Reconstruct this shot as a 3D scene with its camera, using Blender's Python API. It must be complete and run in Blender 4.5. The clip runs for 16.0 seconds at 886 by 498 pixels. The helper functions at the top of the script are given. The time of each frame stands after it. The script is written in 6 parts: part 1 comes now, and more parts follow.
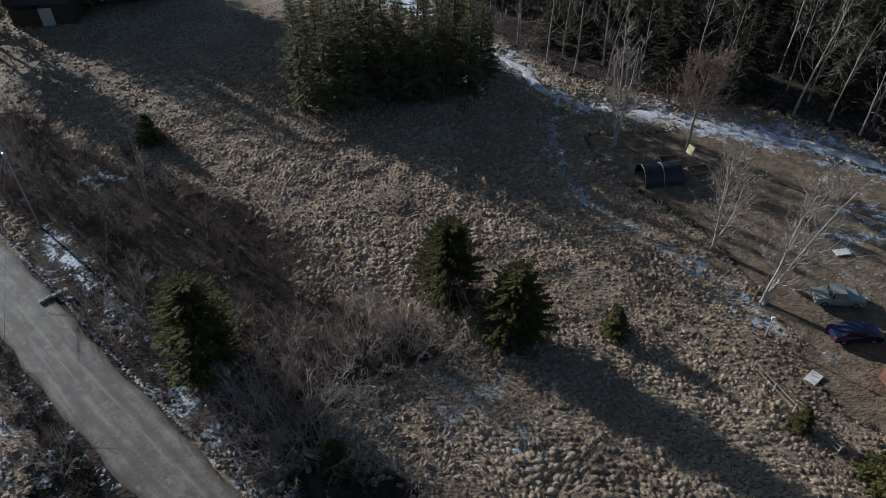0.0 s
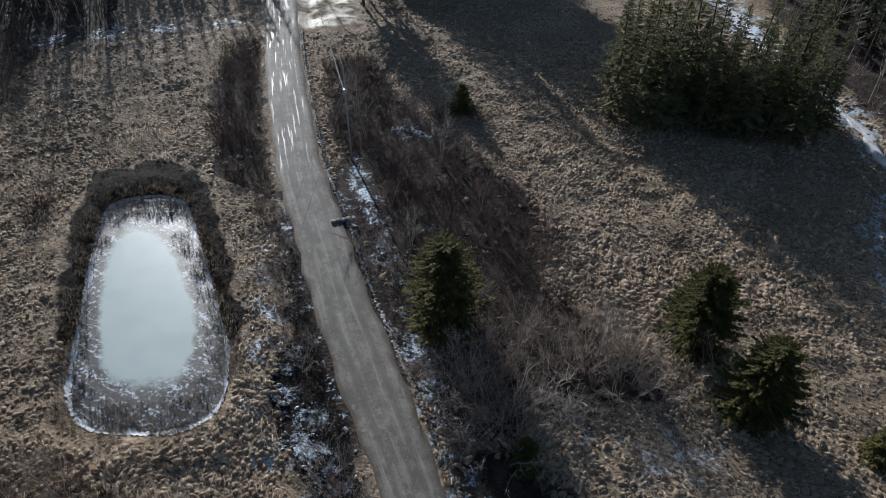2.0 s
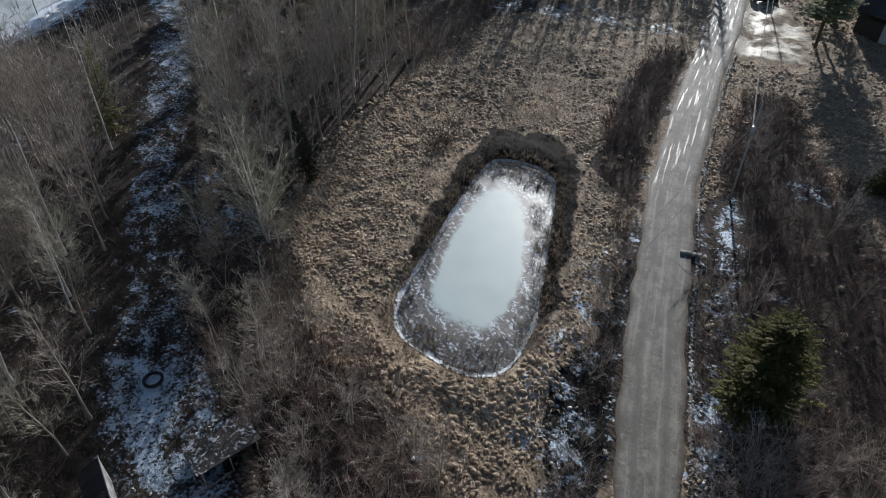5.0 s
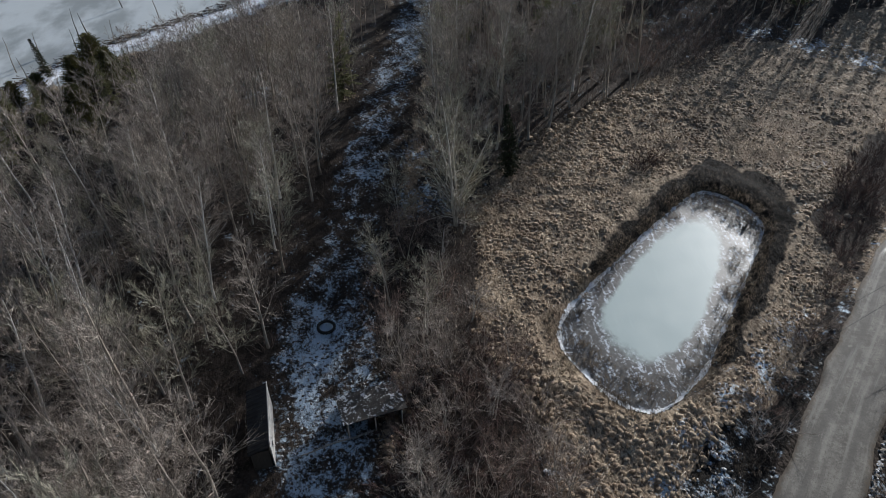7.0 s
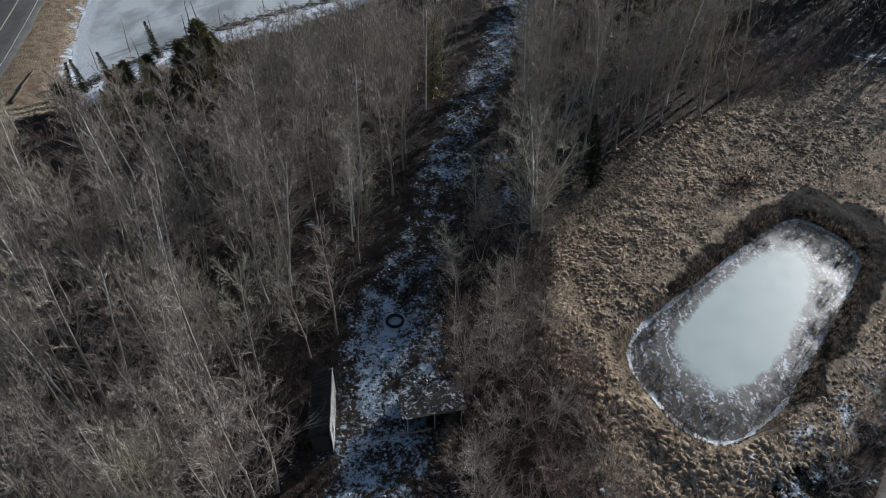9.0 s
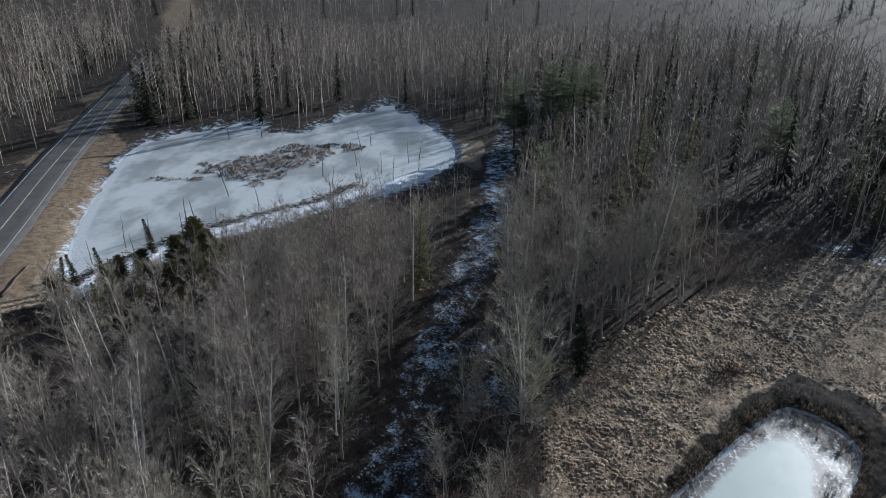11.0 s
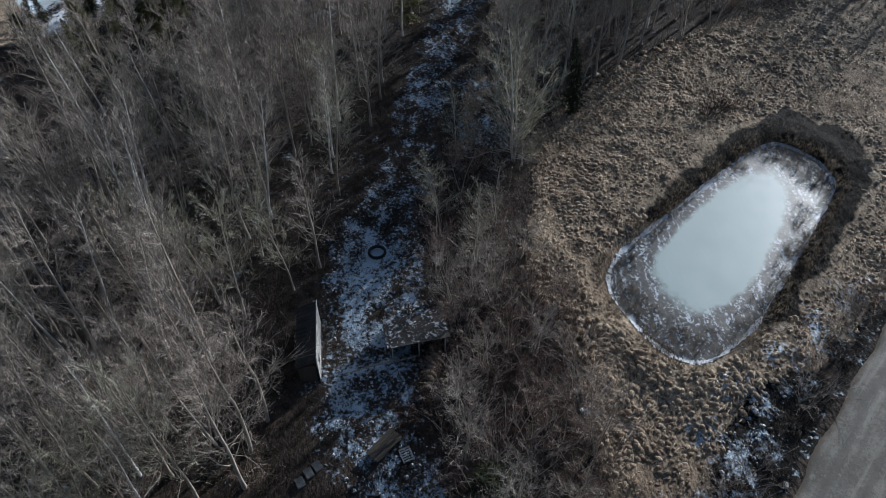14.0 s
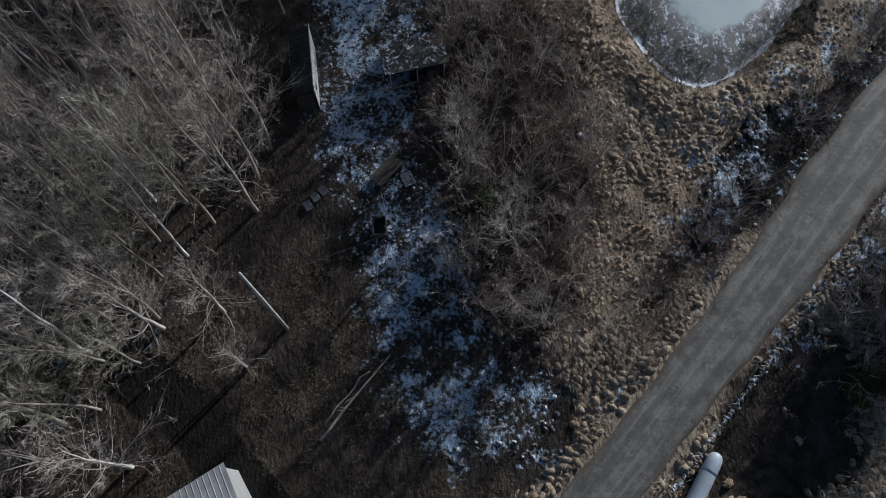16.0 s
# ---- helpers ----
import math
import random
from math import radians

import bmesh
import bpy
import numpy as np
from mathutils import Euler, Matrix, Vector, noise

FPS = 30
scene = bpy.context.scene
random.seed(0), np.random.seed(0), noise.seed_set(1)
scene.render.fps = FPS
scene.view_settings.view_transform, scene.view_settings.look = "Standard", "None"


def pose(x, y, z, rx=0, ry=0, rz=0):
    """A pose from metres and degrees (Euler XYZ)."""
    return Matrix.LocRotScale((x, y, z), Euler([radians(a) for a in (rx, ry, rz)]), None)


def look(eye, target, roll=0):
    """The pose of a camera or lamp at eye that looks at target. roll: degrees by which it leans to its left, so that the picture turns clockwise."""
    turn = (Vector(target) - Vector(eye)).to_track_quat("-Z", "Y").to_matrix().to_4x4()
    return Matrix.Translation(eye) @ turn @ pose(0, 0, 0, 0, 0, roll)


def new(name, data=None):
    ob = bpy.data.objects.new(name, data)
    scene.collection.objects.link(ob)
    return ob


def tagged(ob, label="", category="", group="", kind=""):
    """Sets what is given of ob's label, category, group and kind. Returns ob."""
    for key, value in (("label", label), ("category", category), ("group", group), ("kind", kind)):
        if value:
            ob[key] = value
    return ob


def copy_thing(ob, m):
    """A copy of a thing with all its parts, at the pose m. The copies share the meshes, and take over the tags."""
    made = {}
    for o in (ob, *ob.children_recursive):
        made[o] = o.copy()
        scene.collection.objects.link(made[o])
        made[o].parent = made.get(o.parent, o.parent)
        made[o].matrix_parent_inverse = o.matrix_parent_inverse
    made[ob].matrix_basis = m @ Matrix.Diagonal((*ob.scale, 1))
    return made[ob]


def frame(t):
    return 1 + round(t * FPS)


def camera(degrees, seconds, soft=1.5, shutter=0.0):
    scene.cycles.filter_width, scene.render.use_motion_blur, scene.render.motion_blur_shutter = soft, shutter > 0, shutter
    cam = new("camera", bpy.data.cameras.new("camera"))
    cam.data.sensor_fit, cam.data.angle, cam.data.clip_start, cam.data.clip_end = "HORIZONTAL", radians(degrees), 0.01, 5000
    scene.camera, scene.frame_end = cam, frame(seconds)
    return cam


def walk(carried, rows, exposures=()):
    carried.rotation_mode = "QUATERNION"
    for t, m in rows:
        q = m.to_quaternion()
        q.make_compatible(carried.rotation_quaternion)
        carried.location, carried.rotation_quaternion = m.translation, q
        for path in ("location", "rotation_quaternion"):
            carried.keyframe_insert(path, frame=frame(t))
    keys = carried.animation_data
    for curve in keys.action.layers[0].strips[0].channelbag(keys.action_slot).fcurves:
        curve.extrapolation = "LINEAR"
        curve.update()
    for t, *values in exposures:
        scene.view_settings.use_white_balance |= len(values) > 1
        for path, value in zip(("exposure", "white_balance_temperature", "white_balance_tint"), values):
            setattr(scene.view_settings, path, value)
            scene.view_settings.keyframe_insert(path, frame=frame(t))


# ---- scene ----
# Drone hovering 47 m over a winter valley: it turns, tilts up and then down.
EYE_Z = 47.0
PATH = [
    (0, 0.01, -41.23, 0.02), (0.5, 6.93, -41.17, -0.06), (1, 13.78, -41.11, -0.05), (1.5, 22.77, -41.02, -0.02), (2, 28.31, -40.98, 0.06),
    (2.5, 33.50, -40.90, 0.07), (3, 38.85, -40.86, 0.01), (3.5, 44.76, -40.82, 0.01), (4, 51.09, -40.77, 0.02), (4.5, 57.18, -40.68, -0.06),
    (5, 64.82, -40.59, -0.02), (5.2, 68.18, -40.56, 0.02), (5.6, 73.58, -40.52, 0.05), (6, 77.55, -40.51, 0.07), (6.4, 80.60, -40.52, 0.07),
    (6.8, 83.25, -40.52, 0.05), (7.3, 86.76, -40.47, -0.00), (7.5, 88.33, -40.44, -0.03), (8, 92.07, -40.40, 0.02), (8.5, 93.04, -40.37, 0.05),
    (9, 92.80, -40.31, -0.02), (9.5, 92.43, -37.75, 0.01), (10, 92.04, -32.92, -0.03), (10.2, 91.90, -30.92, 0.01), (10.5, 91.72, -28.08, 0.09),
    (10.8, 91.60, -25.70, 0.18), (11.1, 91.50, -23.96, 0.28), (11.4, 91.43, -23.04, 0.38), (11.7, 91.37, -23.12, 0.45), (12, 91.29, -24.37, 0.50),
    (12.3, 91.19, -26.99, 0.49), (12.5, 91.13, -29.19, 0.49), (13, 90.90, -34.83, 0.41), (13.5, 90.79, -40.47, 0.30), (14, 90.61, -46.16, 0.22),
    (14.5, 90.50, -51.81, 0.09), (15, 90.44, -57.49, -0.07), (15.5, 90.50, -63.16, -0.26), (16, 90.61, -68.80, -0.46),
]
cam = camera(65.94, 16.0, soft=0.72)
walk(cam, [(t, pose(0, 0, EYE_Z, 90 + p, 0, y) @ pose(0, 0, 0, 0, 0, r)) for t, y, p, r in PATH],
     exposures=[(0, 0.26, 5560, 8.5), (3.5, 0.64, 5680, 8.5), (8.5, 0.38, 5750, 8.5), (10.0, 0.46, 5560, 8), (12.5, 0.60, 5420, 6.5), (14.5, 0.26, 5400, 8), (16.0, 0.06, 5430, 9)])

# ---- light: low winter sun in a clear sky ----
SUN_AZ, SUN_EL = 130.5, 15.8          # heading of the shadows (from +y towards +x), height of the sun
world = bpy.data.worlds.new("sky")
scene.world = world
world.use_nodes = True
wt = world.node_tree
sky = wt.nodes.new("ShaderNodeTexSky")
sky.sky_type, sky.sun_disc = "NISHITA", False
sky.sun_elevation, sky.sun_rotation = radians(SUN_EL), radians(SUN_AZ - 180)
wt.links.new(sky.outputs[0], wt.nodes["Background"].inputs[0])
wt.nodes["Background"].inputs[1].default_value = 0.056
sun = new("sun", bpy.data.lights.new("sun", "SUN"))
sun.data.energy, sun.data.angle, sun.data.color = 5.0, radians(0.55), (1.0, 0.92, 0.82)
SHADE = Vector((math.sin(radians(SUN_AZ)), math.cos(radians(SUN_AZ)), -math.tan(radians(SUN_EL)))).normalized()
sun.matrix_world = look((0, 0, 200), Vector((0, 0, 200)) + SHADE)


# ---- materials ----
class Nodes:
    """A small wrapper that makes the nodes of one material."""

    def __init__(self, name, rough=0.8, metal=0.0, spec=0.3):
        self.mat = bpy.data.materials.new(name)
        self.mat.use_nodes = True
        self.t = self.mat.node_tree
        self.bsdf = self.t.nodes["Principled BSDF"]
        self.bsdf.inputs["Roughness"].default_value = rough
        self.bsdf.inputs["Metallic"].default_value = metal
        self.bsdf.inputs["Specular IOR Level"].default_value = spec
        self.coord = self.t.nodes.new("ShaderNodeTexCoord").outputs["Object"]

    def link(self, a, b):
        self.t.links.new(a, b)

    def put(self, socket, value):
        if hasattr(value, "is_output"):
            self.link(value, socket)
        else:
            socket.default_value = value

    def noise(self, scale, detail=4, rough=0.6, stretch=None, vec=None):
        n = self.t.nodes.new("ShaderNodeTexNoise")
        n.inputs["Scale"].default_value, n.inputs["Detail"].default_value = scale, detail
        n.inputs["Roughness"].default_value = rough
        v = vec or self.coord
        if stretch:
            m = self.t.nodes.new("ShaderNodeMapping")
            m.inputs["Scale"].default_value = stretch
            self.link(v, m.inputs[0])
            v = m.outputs[0]
        self.link(v, n.inputs["Vector"])
        return n.outputs[0]

    def ramp(self, fac, lo, hi, a=0.0, b=1.0):
        n = self.t.nodes.new("ShaderNodeMapRange")
        n.interpolation_type = "SMOOTHSTEP"
        self.put(n.inputs[0], fac)
        for i, v in enumerate((lo, hi, a, b)):
            self.put(n.inputs[i + 1], v)
        return n.outputs[0]

    def mix(self, fac, a, b, how="MIX"):
        n = self.t.nodes.new("ShaderNodeMix")
        n.data_type, n.blend_type = "RGBA", how
        self.put(n.inputs[0], fac)
        for s, v in ((n.inputs[6], a), (n.inputs[7], b)):
            self.put(s, v if hasattr(v, "is_output") else (*v, 1))
        return n.outputs[2]

    def math(self, op, a, b=0.0):
        n = self.t.nodes.new("ShaderNodeMath")
        n.operation = op
        self.put(n.inputs[0], a), self.put(n.inputs[1], b)
        return n.outputs[0]

    def attr(self, name):
        n = self.t.nodes.new("ShaderNodeAttribute")
        n.attribute_name = name
        return n

    def rgb(self, color):
        n = self.t.nodes.new("ShaderNodeSeparateColor")
        self.link(color, n.inputs[0])
        return n.outputs

    def island(self):
        return self.t.nodes.new("ShaderNodeNewGeometry").outputs["Random Per Island"]

    def object_random(self):
        return self.t.nodes.new("ShaderNodeObjectInfo").outputs["Random"]

    def bump(self, height, strength=0.5, distance=0.1):
        n = self.t.nodes.new("ShaderNodeBump")
        n.inputs["Strength"].default_value, n.inputs["Distance"].default_value = strength, distance
        self.link(height, n.inputs["Height"])
        self.link(n.outputs[0], self.bsdf.inputs["Normal"])

    def done(self, color, rough=None, sheer=0.0):
        self.put(self.bsdf.inputs["Base Color"], color if hasattr(color, "is_output") else (*color, 1))
        if rough is not None:
            self.put(self.bsdf.inputs["Roughness"], rough)
        if sheer:  # thin leaves and blades let some light through
            tr = self.t.nodes.new("ShaderNodeBsdfTranslucent")
            self.put(tr.inputs[0], color if hasattr(color, "is_output") else (*color, 1))
            mx = self.t.nodes.new("ShaderNodeMixShader")
            mx.inputs[0].default_value = sheer
            self.link(self.bsdf.outputs[0], mx.inputs[1]), self.link(tr.outputs[0], mx.inputs[2])
            self.link(mx.outputs[0], self.t.nodes["Material Output"].inputs[0])
        return self.mat


def plain(name, color, rough=0.7, vary=0.25, scale=3.0, metal=0.0, spec=0.3, bump=0.0):
    """One colour with stains, fine grain and a little relief."""
    n = Nodes(name, rough, metal, spec)
    big, fine = n.noise(scale), n.noise(scale * 9, 3)
    lo, hi = tuple(c * (1 - vary) for c in color), tuple(min(1, c * (1 + vary)) for c in color)
    c = n.mix(n.ramp(big, 0.3, 0.7), lo, hi)
    c = n.mix(n.ramp(fine, 0.35, 0.7, 0, 0.5), c, tuple(x * (1 - vary * 1.2) for x in color))
    if bump:
        n.bump(fine, bump, 0.03)
    return n.done(c)


def make_ground():
    n = Nodes("ground_cover", 0.95, spec=0.15)
    r, g, b = n.rgb(n.attr("cover").outputs["Color"])[:3]
    big, mid, fine = n.noise(0.12, 5), n.noise(0.9, 5, 0.65), n.noise(5.0, 4, 0.7)
    tuss = n.noise(2.2, 3, 0.6, (1.0, 1.7, 1.0))
    litter = n.mix(n.ramp(mid, 0.35, 0.68), (0.020, 0.0155, 0.012), (0.062, 0.047, 0.037))
    litter = n.mix(n.ramp(fine, 0.5, 0.72, 0, 0.5), litter, (0.115, 0.09, 0.07))
    straw = n.mix(n.ramp(tuss, 0.38, 0.58), (0.105, 0.078, 0.054), (0.34, 0.27, 0.19))
    straw = n.mix(n.ramp(big, 0.42, 0.62, 0, 0.6), straw, (0.150, 0.105, 0.072))
    straw = n.mix(n.ramp(fine, 0.50, 0.72, 0, 0.6), straw, (0.36, 0.305, 0.225))
    c = n.mix(n.ramp(n.math("ADD", r, n.math("MULTIPLY", n.math("SUBTRACT", mid, 0.5), 0.7)), 0.35, 0.65), litter, straw)
    earth = n.mix(n.ramp(mid, 0.35, 0.65), (0.115, 0.085, 0.058), (0.215, 0.165, 0.112))
    c = n.mix(n.ramp(n.math("ADD", b, n.math("MULTIPLY", n.math("SUBTRACT", mid, 0.5), 0.6)), 0.38, 0.62), c, earth)
    # masked strips of ground taken down to near black
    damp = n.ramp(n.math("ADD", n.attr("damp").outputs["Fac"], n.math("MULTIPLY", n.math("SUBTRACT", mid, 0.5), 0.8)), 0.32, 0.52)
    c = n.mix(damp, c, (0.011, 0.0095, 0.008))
    speck = n.math("ADD", n.math("ADD", n.math("MULTIPLY", n.noise(0.55, 6, 0.66), 1.5), n.math("MULTIPLY", n.noise(3.0, 5, 0.74), 1.25)), -0.87)
    snow = n.ramp(n.math("ADD", g, speck), 0.86, 1.16)
    c = n.mix(n.math("MULTIPLY", snow, 0.90), c, (0.54, 0.64, 0.735))
    n.bump(n.math("ADD", n.math("MULTIPLY", tuss, 1.0), n.math("MULTIPLY", fine, 0.22)), 0.55, 0.3)
    # icy lot: smoother, with the low sun's glare painted in pale yellow
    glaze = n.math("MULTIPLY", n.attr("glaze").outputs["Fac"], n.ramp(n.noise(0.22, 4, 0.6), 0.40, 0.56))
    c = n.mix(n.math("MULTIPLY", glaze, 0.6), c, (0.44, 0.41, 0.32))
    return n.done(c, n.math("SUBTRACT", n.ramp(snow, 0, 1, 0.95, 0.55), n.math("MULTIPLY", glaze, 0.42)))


def make_gravel():
    n = Nodes("packed_gravel", 0.75, spec=0.4)
    a = n.attr("across").outputs["Fac"]      # -1 .. 1 across the road
    mid, fine, stone = n.noise(0.5, 5, 0.65), n.noise(3.0, 4, 0.7), n.noise(7.0, 3)
    c = n.mix(n.ramp(mid, 0.35, 0.65), (0.085, 0.076, 0.063), (0.190, 0.174, 0.150))
    c = n.mix(n.ramp(fine, 0.45, 0.7, 0, 0.65), c, (0.225, 0.208, 0.178))
    c = n.mix(n.ramp(stone, 0.50, 0.66, 0, 0.65), c, (0.080, 0.072, 0.060))
    c = n.mix(n.ramp(n.noise(0.28, 4, 0.7), 0.50, 0.62, 0, 0.55), c, (0.082, 0.075, 0.064))
    c = n.mix(n.ramp(n.noise(1.3, 3, 0.7), 0.58, 0.68, 0, 0.5), c, (0.27, 0.25, 0.215))
    wob = n.math("ADD", n.math("ABSOLUTE", a), n.math("MULTIPLY", n.math("SUBTRACT", fine, 0.5), 0.25))
    rut = n.math("MULTIPLY", n.ramp(wob, 0.30, 0.42), n.ramp(wob, 0.62, 0.5))
    c = n.mix(n.math("MULTIPLY", rut, 0.6), c, (0.085, 0.078, 0.068))
    track = n.t.nodes.new("ShaderNodeCombineXYZ")
    n.link(n.math("MULTIPLY", a, 7.0), track.inputs[0]), n.link(n.math("MULTIPLY", n.attr("along").outputs["Fac"], 0.13), track.inputs[1])
    wet = n.math("MULTIPLY", n.attr("wet").outputs["Fac"], n.ramp(n.noise(1.0, 3, 0.55, None, track.outputs[0]), 0.53, 0.70))
    streaks = n.noise(0.8, 4, 0.6, None, track.outputs[0])
    c = n.mix(n.ramp(streaks, 0.50, 0.64, 0, 0.5), c, (0.088, 0.080, 0.068))
    c = n.mix(n.ramp(streaks, 0.48, 0.34, 0, 0.5), c, (0.25, 0.235, 0.205))
    edge = n.ramp(n.math("ADD", wob, n.math("MULTIPLY", fine, 0.2)), 0.95, 1.12)
    c = n.mix(edge, c, (0.10, 0.078, 0.055))
    n.bump(n.math("ADD", n.math("MULTIPLY", fine, 0.6), n.math("MULTIPLY", stone, 0.4)), 0.4, 0.05)
    return n.done(c, n.ramp(wet, 0.0, 0.8, 0.80, 0.52))


def make_ice(name, white, dark, patch=None, shore=(0.70, 1.25)):
    n = Nodes(name, 0.35, spec=0.5)
    d = n.attr("inner").outputs["Fac"]       # 0 at the rim, 1 where the white ice begins
    mid, fine = n.noise(0.5, 5, 0.6), n.noise(3.5, 4, 0.7)
    streak = n.noise(1.2, 3, 0.6, (0.35, 2.0, 1.0))
    edge = n.math("ADD", d, n.math("MULTIPLY", n.math("SUBTRACT", n.noise(0.45, 6, 0.68), 0.5), 0.85))
    rim = n.mix(n.ramp(fine, 0.42, 0.62), dark, tuple(x * 1.9 + 0.02 for x in dark))
    rim = n.mix(n.ramp(n.math("ADD", fine, n.math("MULTIPLY", streak, 0.6)), 0.83, 0.95), rim, (0.52, 0.56, 0.62))
    body = n.mix(n.ramp(streak, 0.55, 0.75, 0, 0.25), white, tuple(min(1, x * 1.15) for x in white))
    body = n.mix(n.ramp(mid, 0.45, 0.75, 0, 0.10), body, tuple(x * 0.8 for x in white))
    if patch:
        body = n.mix(n.ramp(n.noise(0.05, 5, 0.6, (1, 1.8, 1)), 0.42, 0.60), body, patch)
    c = n.mix(n.ramp(edge, *shore), rim, body)
    c = n.mix(n.ramp(n.math("ADD", d, n.math("ADD", n.math("MULTIPLY", mid, 0.55), n.math("MULTIPLY", fine, 0.2))), 0.50, 0.40), c, (0.70, 0.72, 0.74))
    n.bump(n.math("ADD", mid, n.math("MULTIPLY", fine, 0.15)), 0.012, 0.1)
    return n.done(c, n.ramp(mid, 0.3, 0.7, 0.36, 0.42))


def make_bark(name, color, sheen=0.75, lit_flecks=0.0):
    n = Nodes(name, sheen, spec=0.25)
    rnd = n.object_random()
    g = n.noise(2.0, 4, 0.6, (1, 1, 0.3))
    c = n.mix(n.ramp(g, 0.35, 0.7), tuple(x * 0.6 for x in color), tuple(min(1, x * 1.25) for x in color))
    c = n.mix(n.math("MULTIPLY", rnd, 0.55), c, (color[0] * 0.62, color[1] * 0.55, color[2] * 0.47))
    if lit_flecks:  # light caught by some twigs is put into their colour, most are dull
        c = n.mix(n.ramp(n.island(), 0.45, 0.0, 0, 0.5), c, tuple(x * 0.45 for x in color))
        c = n.mix(n.ramp(n.island(), 0.72, 0.98, 0, lit_flecks), c, tuple(min(0.8, x * 2.0) for x in color))
    return n.done(c)


def make_leafy(name, a, b, sheer=0.25, rough=0.8):
    """Needles, blades and stems: each piece a little different."""
    n = Nodes(name, rough, spec=0.12)
    c = n.mix(n.island(), a, b)
    c = n.mix(n.math("MULTIPLY", n.object_random(), 0.35), c, tuple(x * 0.55 for x in a))
    return n.done(c, None, sheer)


def make_boards(name, color, width=0.2, axis=0):
    n = Nodes(name, 0.85, spec=0.2)
    grain = n.noise(2.0, 5, 0.65, (8, 8, 0.7))
    big = n.noise(0.9, 4)
    c = n.mix(n.ramp(grain, 0.35, 0.7), tuple(x * 0.62 for x in color), color)
    c = n.mix(n.ramp(big, 0.45, 0.7, 0, 0.5), c, tuple(x * 0.5 for x in color))
    c = n.mix(n.math("MULTIPLY", n.object_random(), 0.4), c, tuple(x * 0.6 for x in color))
    n.bump(grain, 0.4, 0.02)
    return n.done(c)


def make_gritty(name, base, amount):
    """Old snow mixed with grit or litter."""
    n = Nodes(name, 0.8, spec=0.2)
    f, m = n.noise(4.0, 4, 0.7), n.noise(0.9, 4, 0.6)
    c = n.mix(n.ramp(n.math("ADD", f, n.math("MULTIPLY", m, 0.7)), 1.05 - amount, 1.18 - amount), base, (0.62, 0.63, 0.65))
    n.bump(f, 0.6, 0.06)
    return n.done(c)


GROUND = make_ground()
GRAVEL = make_gravel()
POND_ICE = make_ice("pond_ice", (0.385, 0.455, 0.442), (0.040, 0.037, 0.035), None, (1.02, 1.40))
MARSH_ICE = make_ice("marsh_ice", (0.55, 0.575, 0.575), (0.42, 0.435, 0.44), (0.30, 0.315, 0.31))
BARK = make_bark("grey_bark", (0.43, 0.385, 0.33))
PALE_BARK = make_bark("pale_bark", (0.60, 0.565, 0.51))
WHITE_BARK = make_bark("white_bark", (0.86, 0.84, 0.79))
SHRUB = make_bark("shrub_bark", (0.36, 0.305, 0.262), 0.7, 0.7)
UNDER = make_bark("undergrowth_bark", (0.17, 0.142, 0.122), 0.7, 0.4)
MAROON = make_bark("maroon_twig_bark", (0.125, 0.078, 0.066), 0.7)
TWIG = make_bark("twig_bark", (0.33, 0.288, 0.25), 0.6, 0.95)
RED_TWIG = make_bark("red_twig_bark", (0.25, 0.18, 0.148), 0.65, 0.6)
OLIVE_TWIG = make_bark("olive_twig_bark", (0.37, 0.35, 0.27), 0.6, 0.8)
CONIFER_BARK = make_bark("conifer_bark", (0.12, 0.095, 0.075))
NEEDLE = make_leafy("spruce_needles", (0.120, 0.122, 0.058), (0.21, 0.20, 0.098), 0.36)
NEEDLE_Y = make_leafy("yellow_green_needles", (0.066, 0.066, 0.021), (0.145, 0.132, 0.043), 0.28)
# for dark firs, and with shade in the colour for east wood spruces
DARK_SHADED_NEEDLE = make_leafy("dark_fir_needles", (0.028, 0.032, 0.016), (0.055, 0.058, 0.028), 0.15)
PINE = make_leafy("pine_needles", (0.20, 0.23, 0.14), (0.34, 0.37, 0.24), 0.5)


def make_straw():
    """Dry grass: blades differ, and whole tussocks are bleached or dark with rot."""
    n = Nodes("dry_grass", 0.6, spec=0.15)
    c = n.mix(n.island(), (0.30, 0.222, 0.148), (0.63, 0.515, 0.372))
    c = n.mix(n.ramp(n.noise(1.5, 3, 0.6), 0.50, 0.34, 0, 0.6), c, (0.12, 0.086, 0.058))
    c = n.mix(n.ramp(n.noise(0.11, 4, 0.6), 0.52, 0.66, 0, 0.5), c, (0.19, 0.125, 0.082))
    # a few near-white blades carry the sparkle of sunlit frost in their colour
    c = n.mix(n.ramp(n.island(), 0.93, 0.95, 0, 0.9), c, (0.80, 0.75, 0.64))
    return n.done(c, None, 0.35)


def make_mound():
    """Matted dry grass: strands, bleached tops and rotted tussocks."""
    n = Nodes("matted_grass", 0.75, spec=0.15)
    strand = n.noise(9.0, 4, 0.75)
    c = n.mix(n.island(), (0.27, 0.197, 0.130), (0.50, 0.400, 0.285))
    c = n.mix(n.ramp(strand, 0.56, 0.40, 0, 0.5), c, (0.13, 0.092, 0.06))
    c = n.mix(n.ramp(n.noise(0.11, 4, 0.6), 0.50, 0.64, 0, 0.55), c, (0.17, 0.115, 0.078))
    n.bump(strand, 0.9, 0.12)
    return n.done(c)


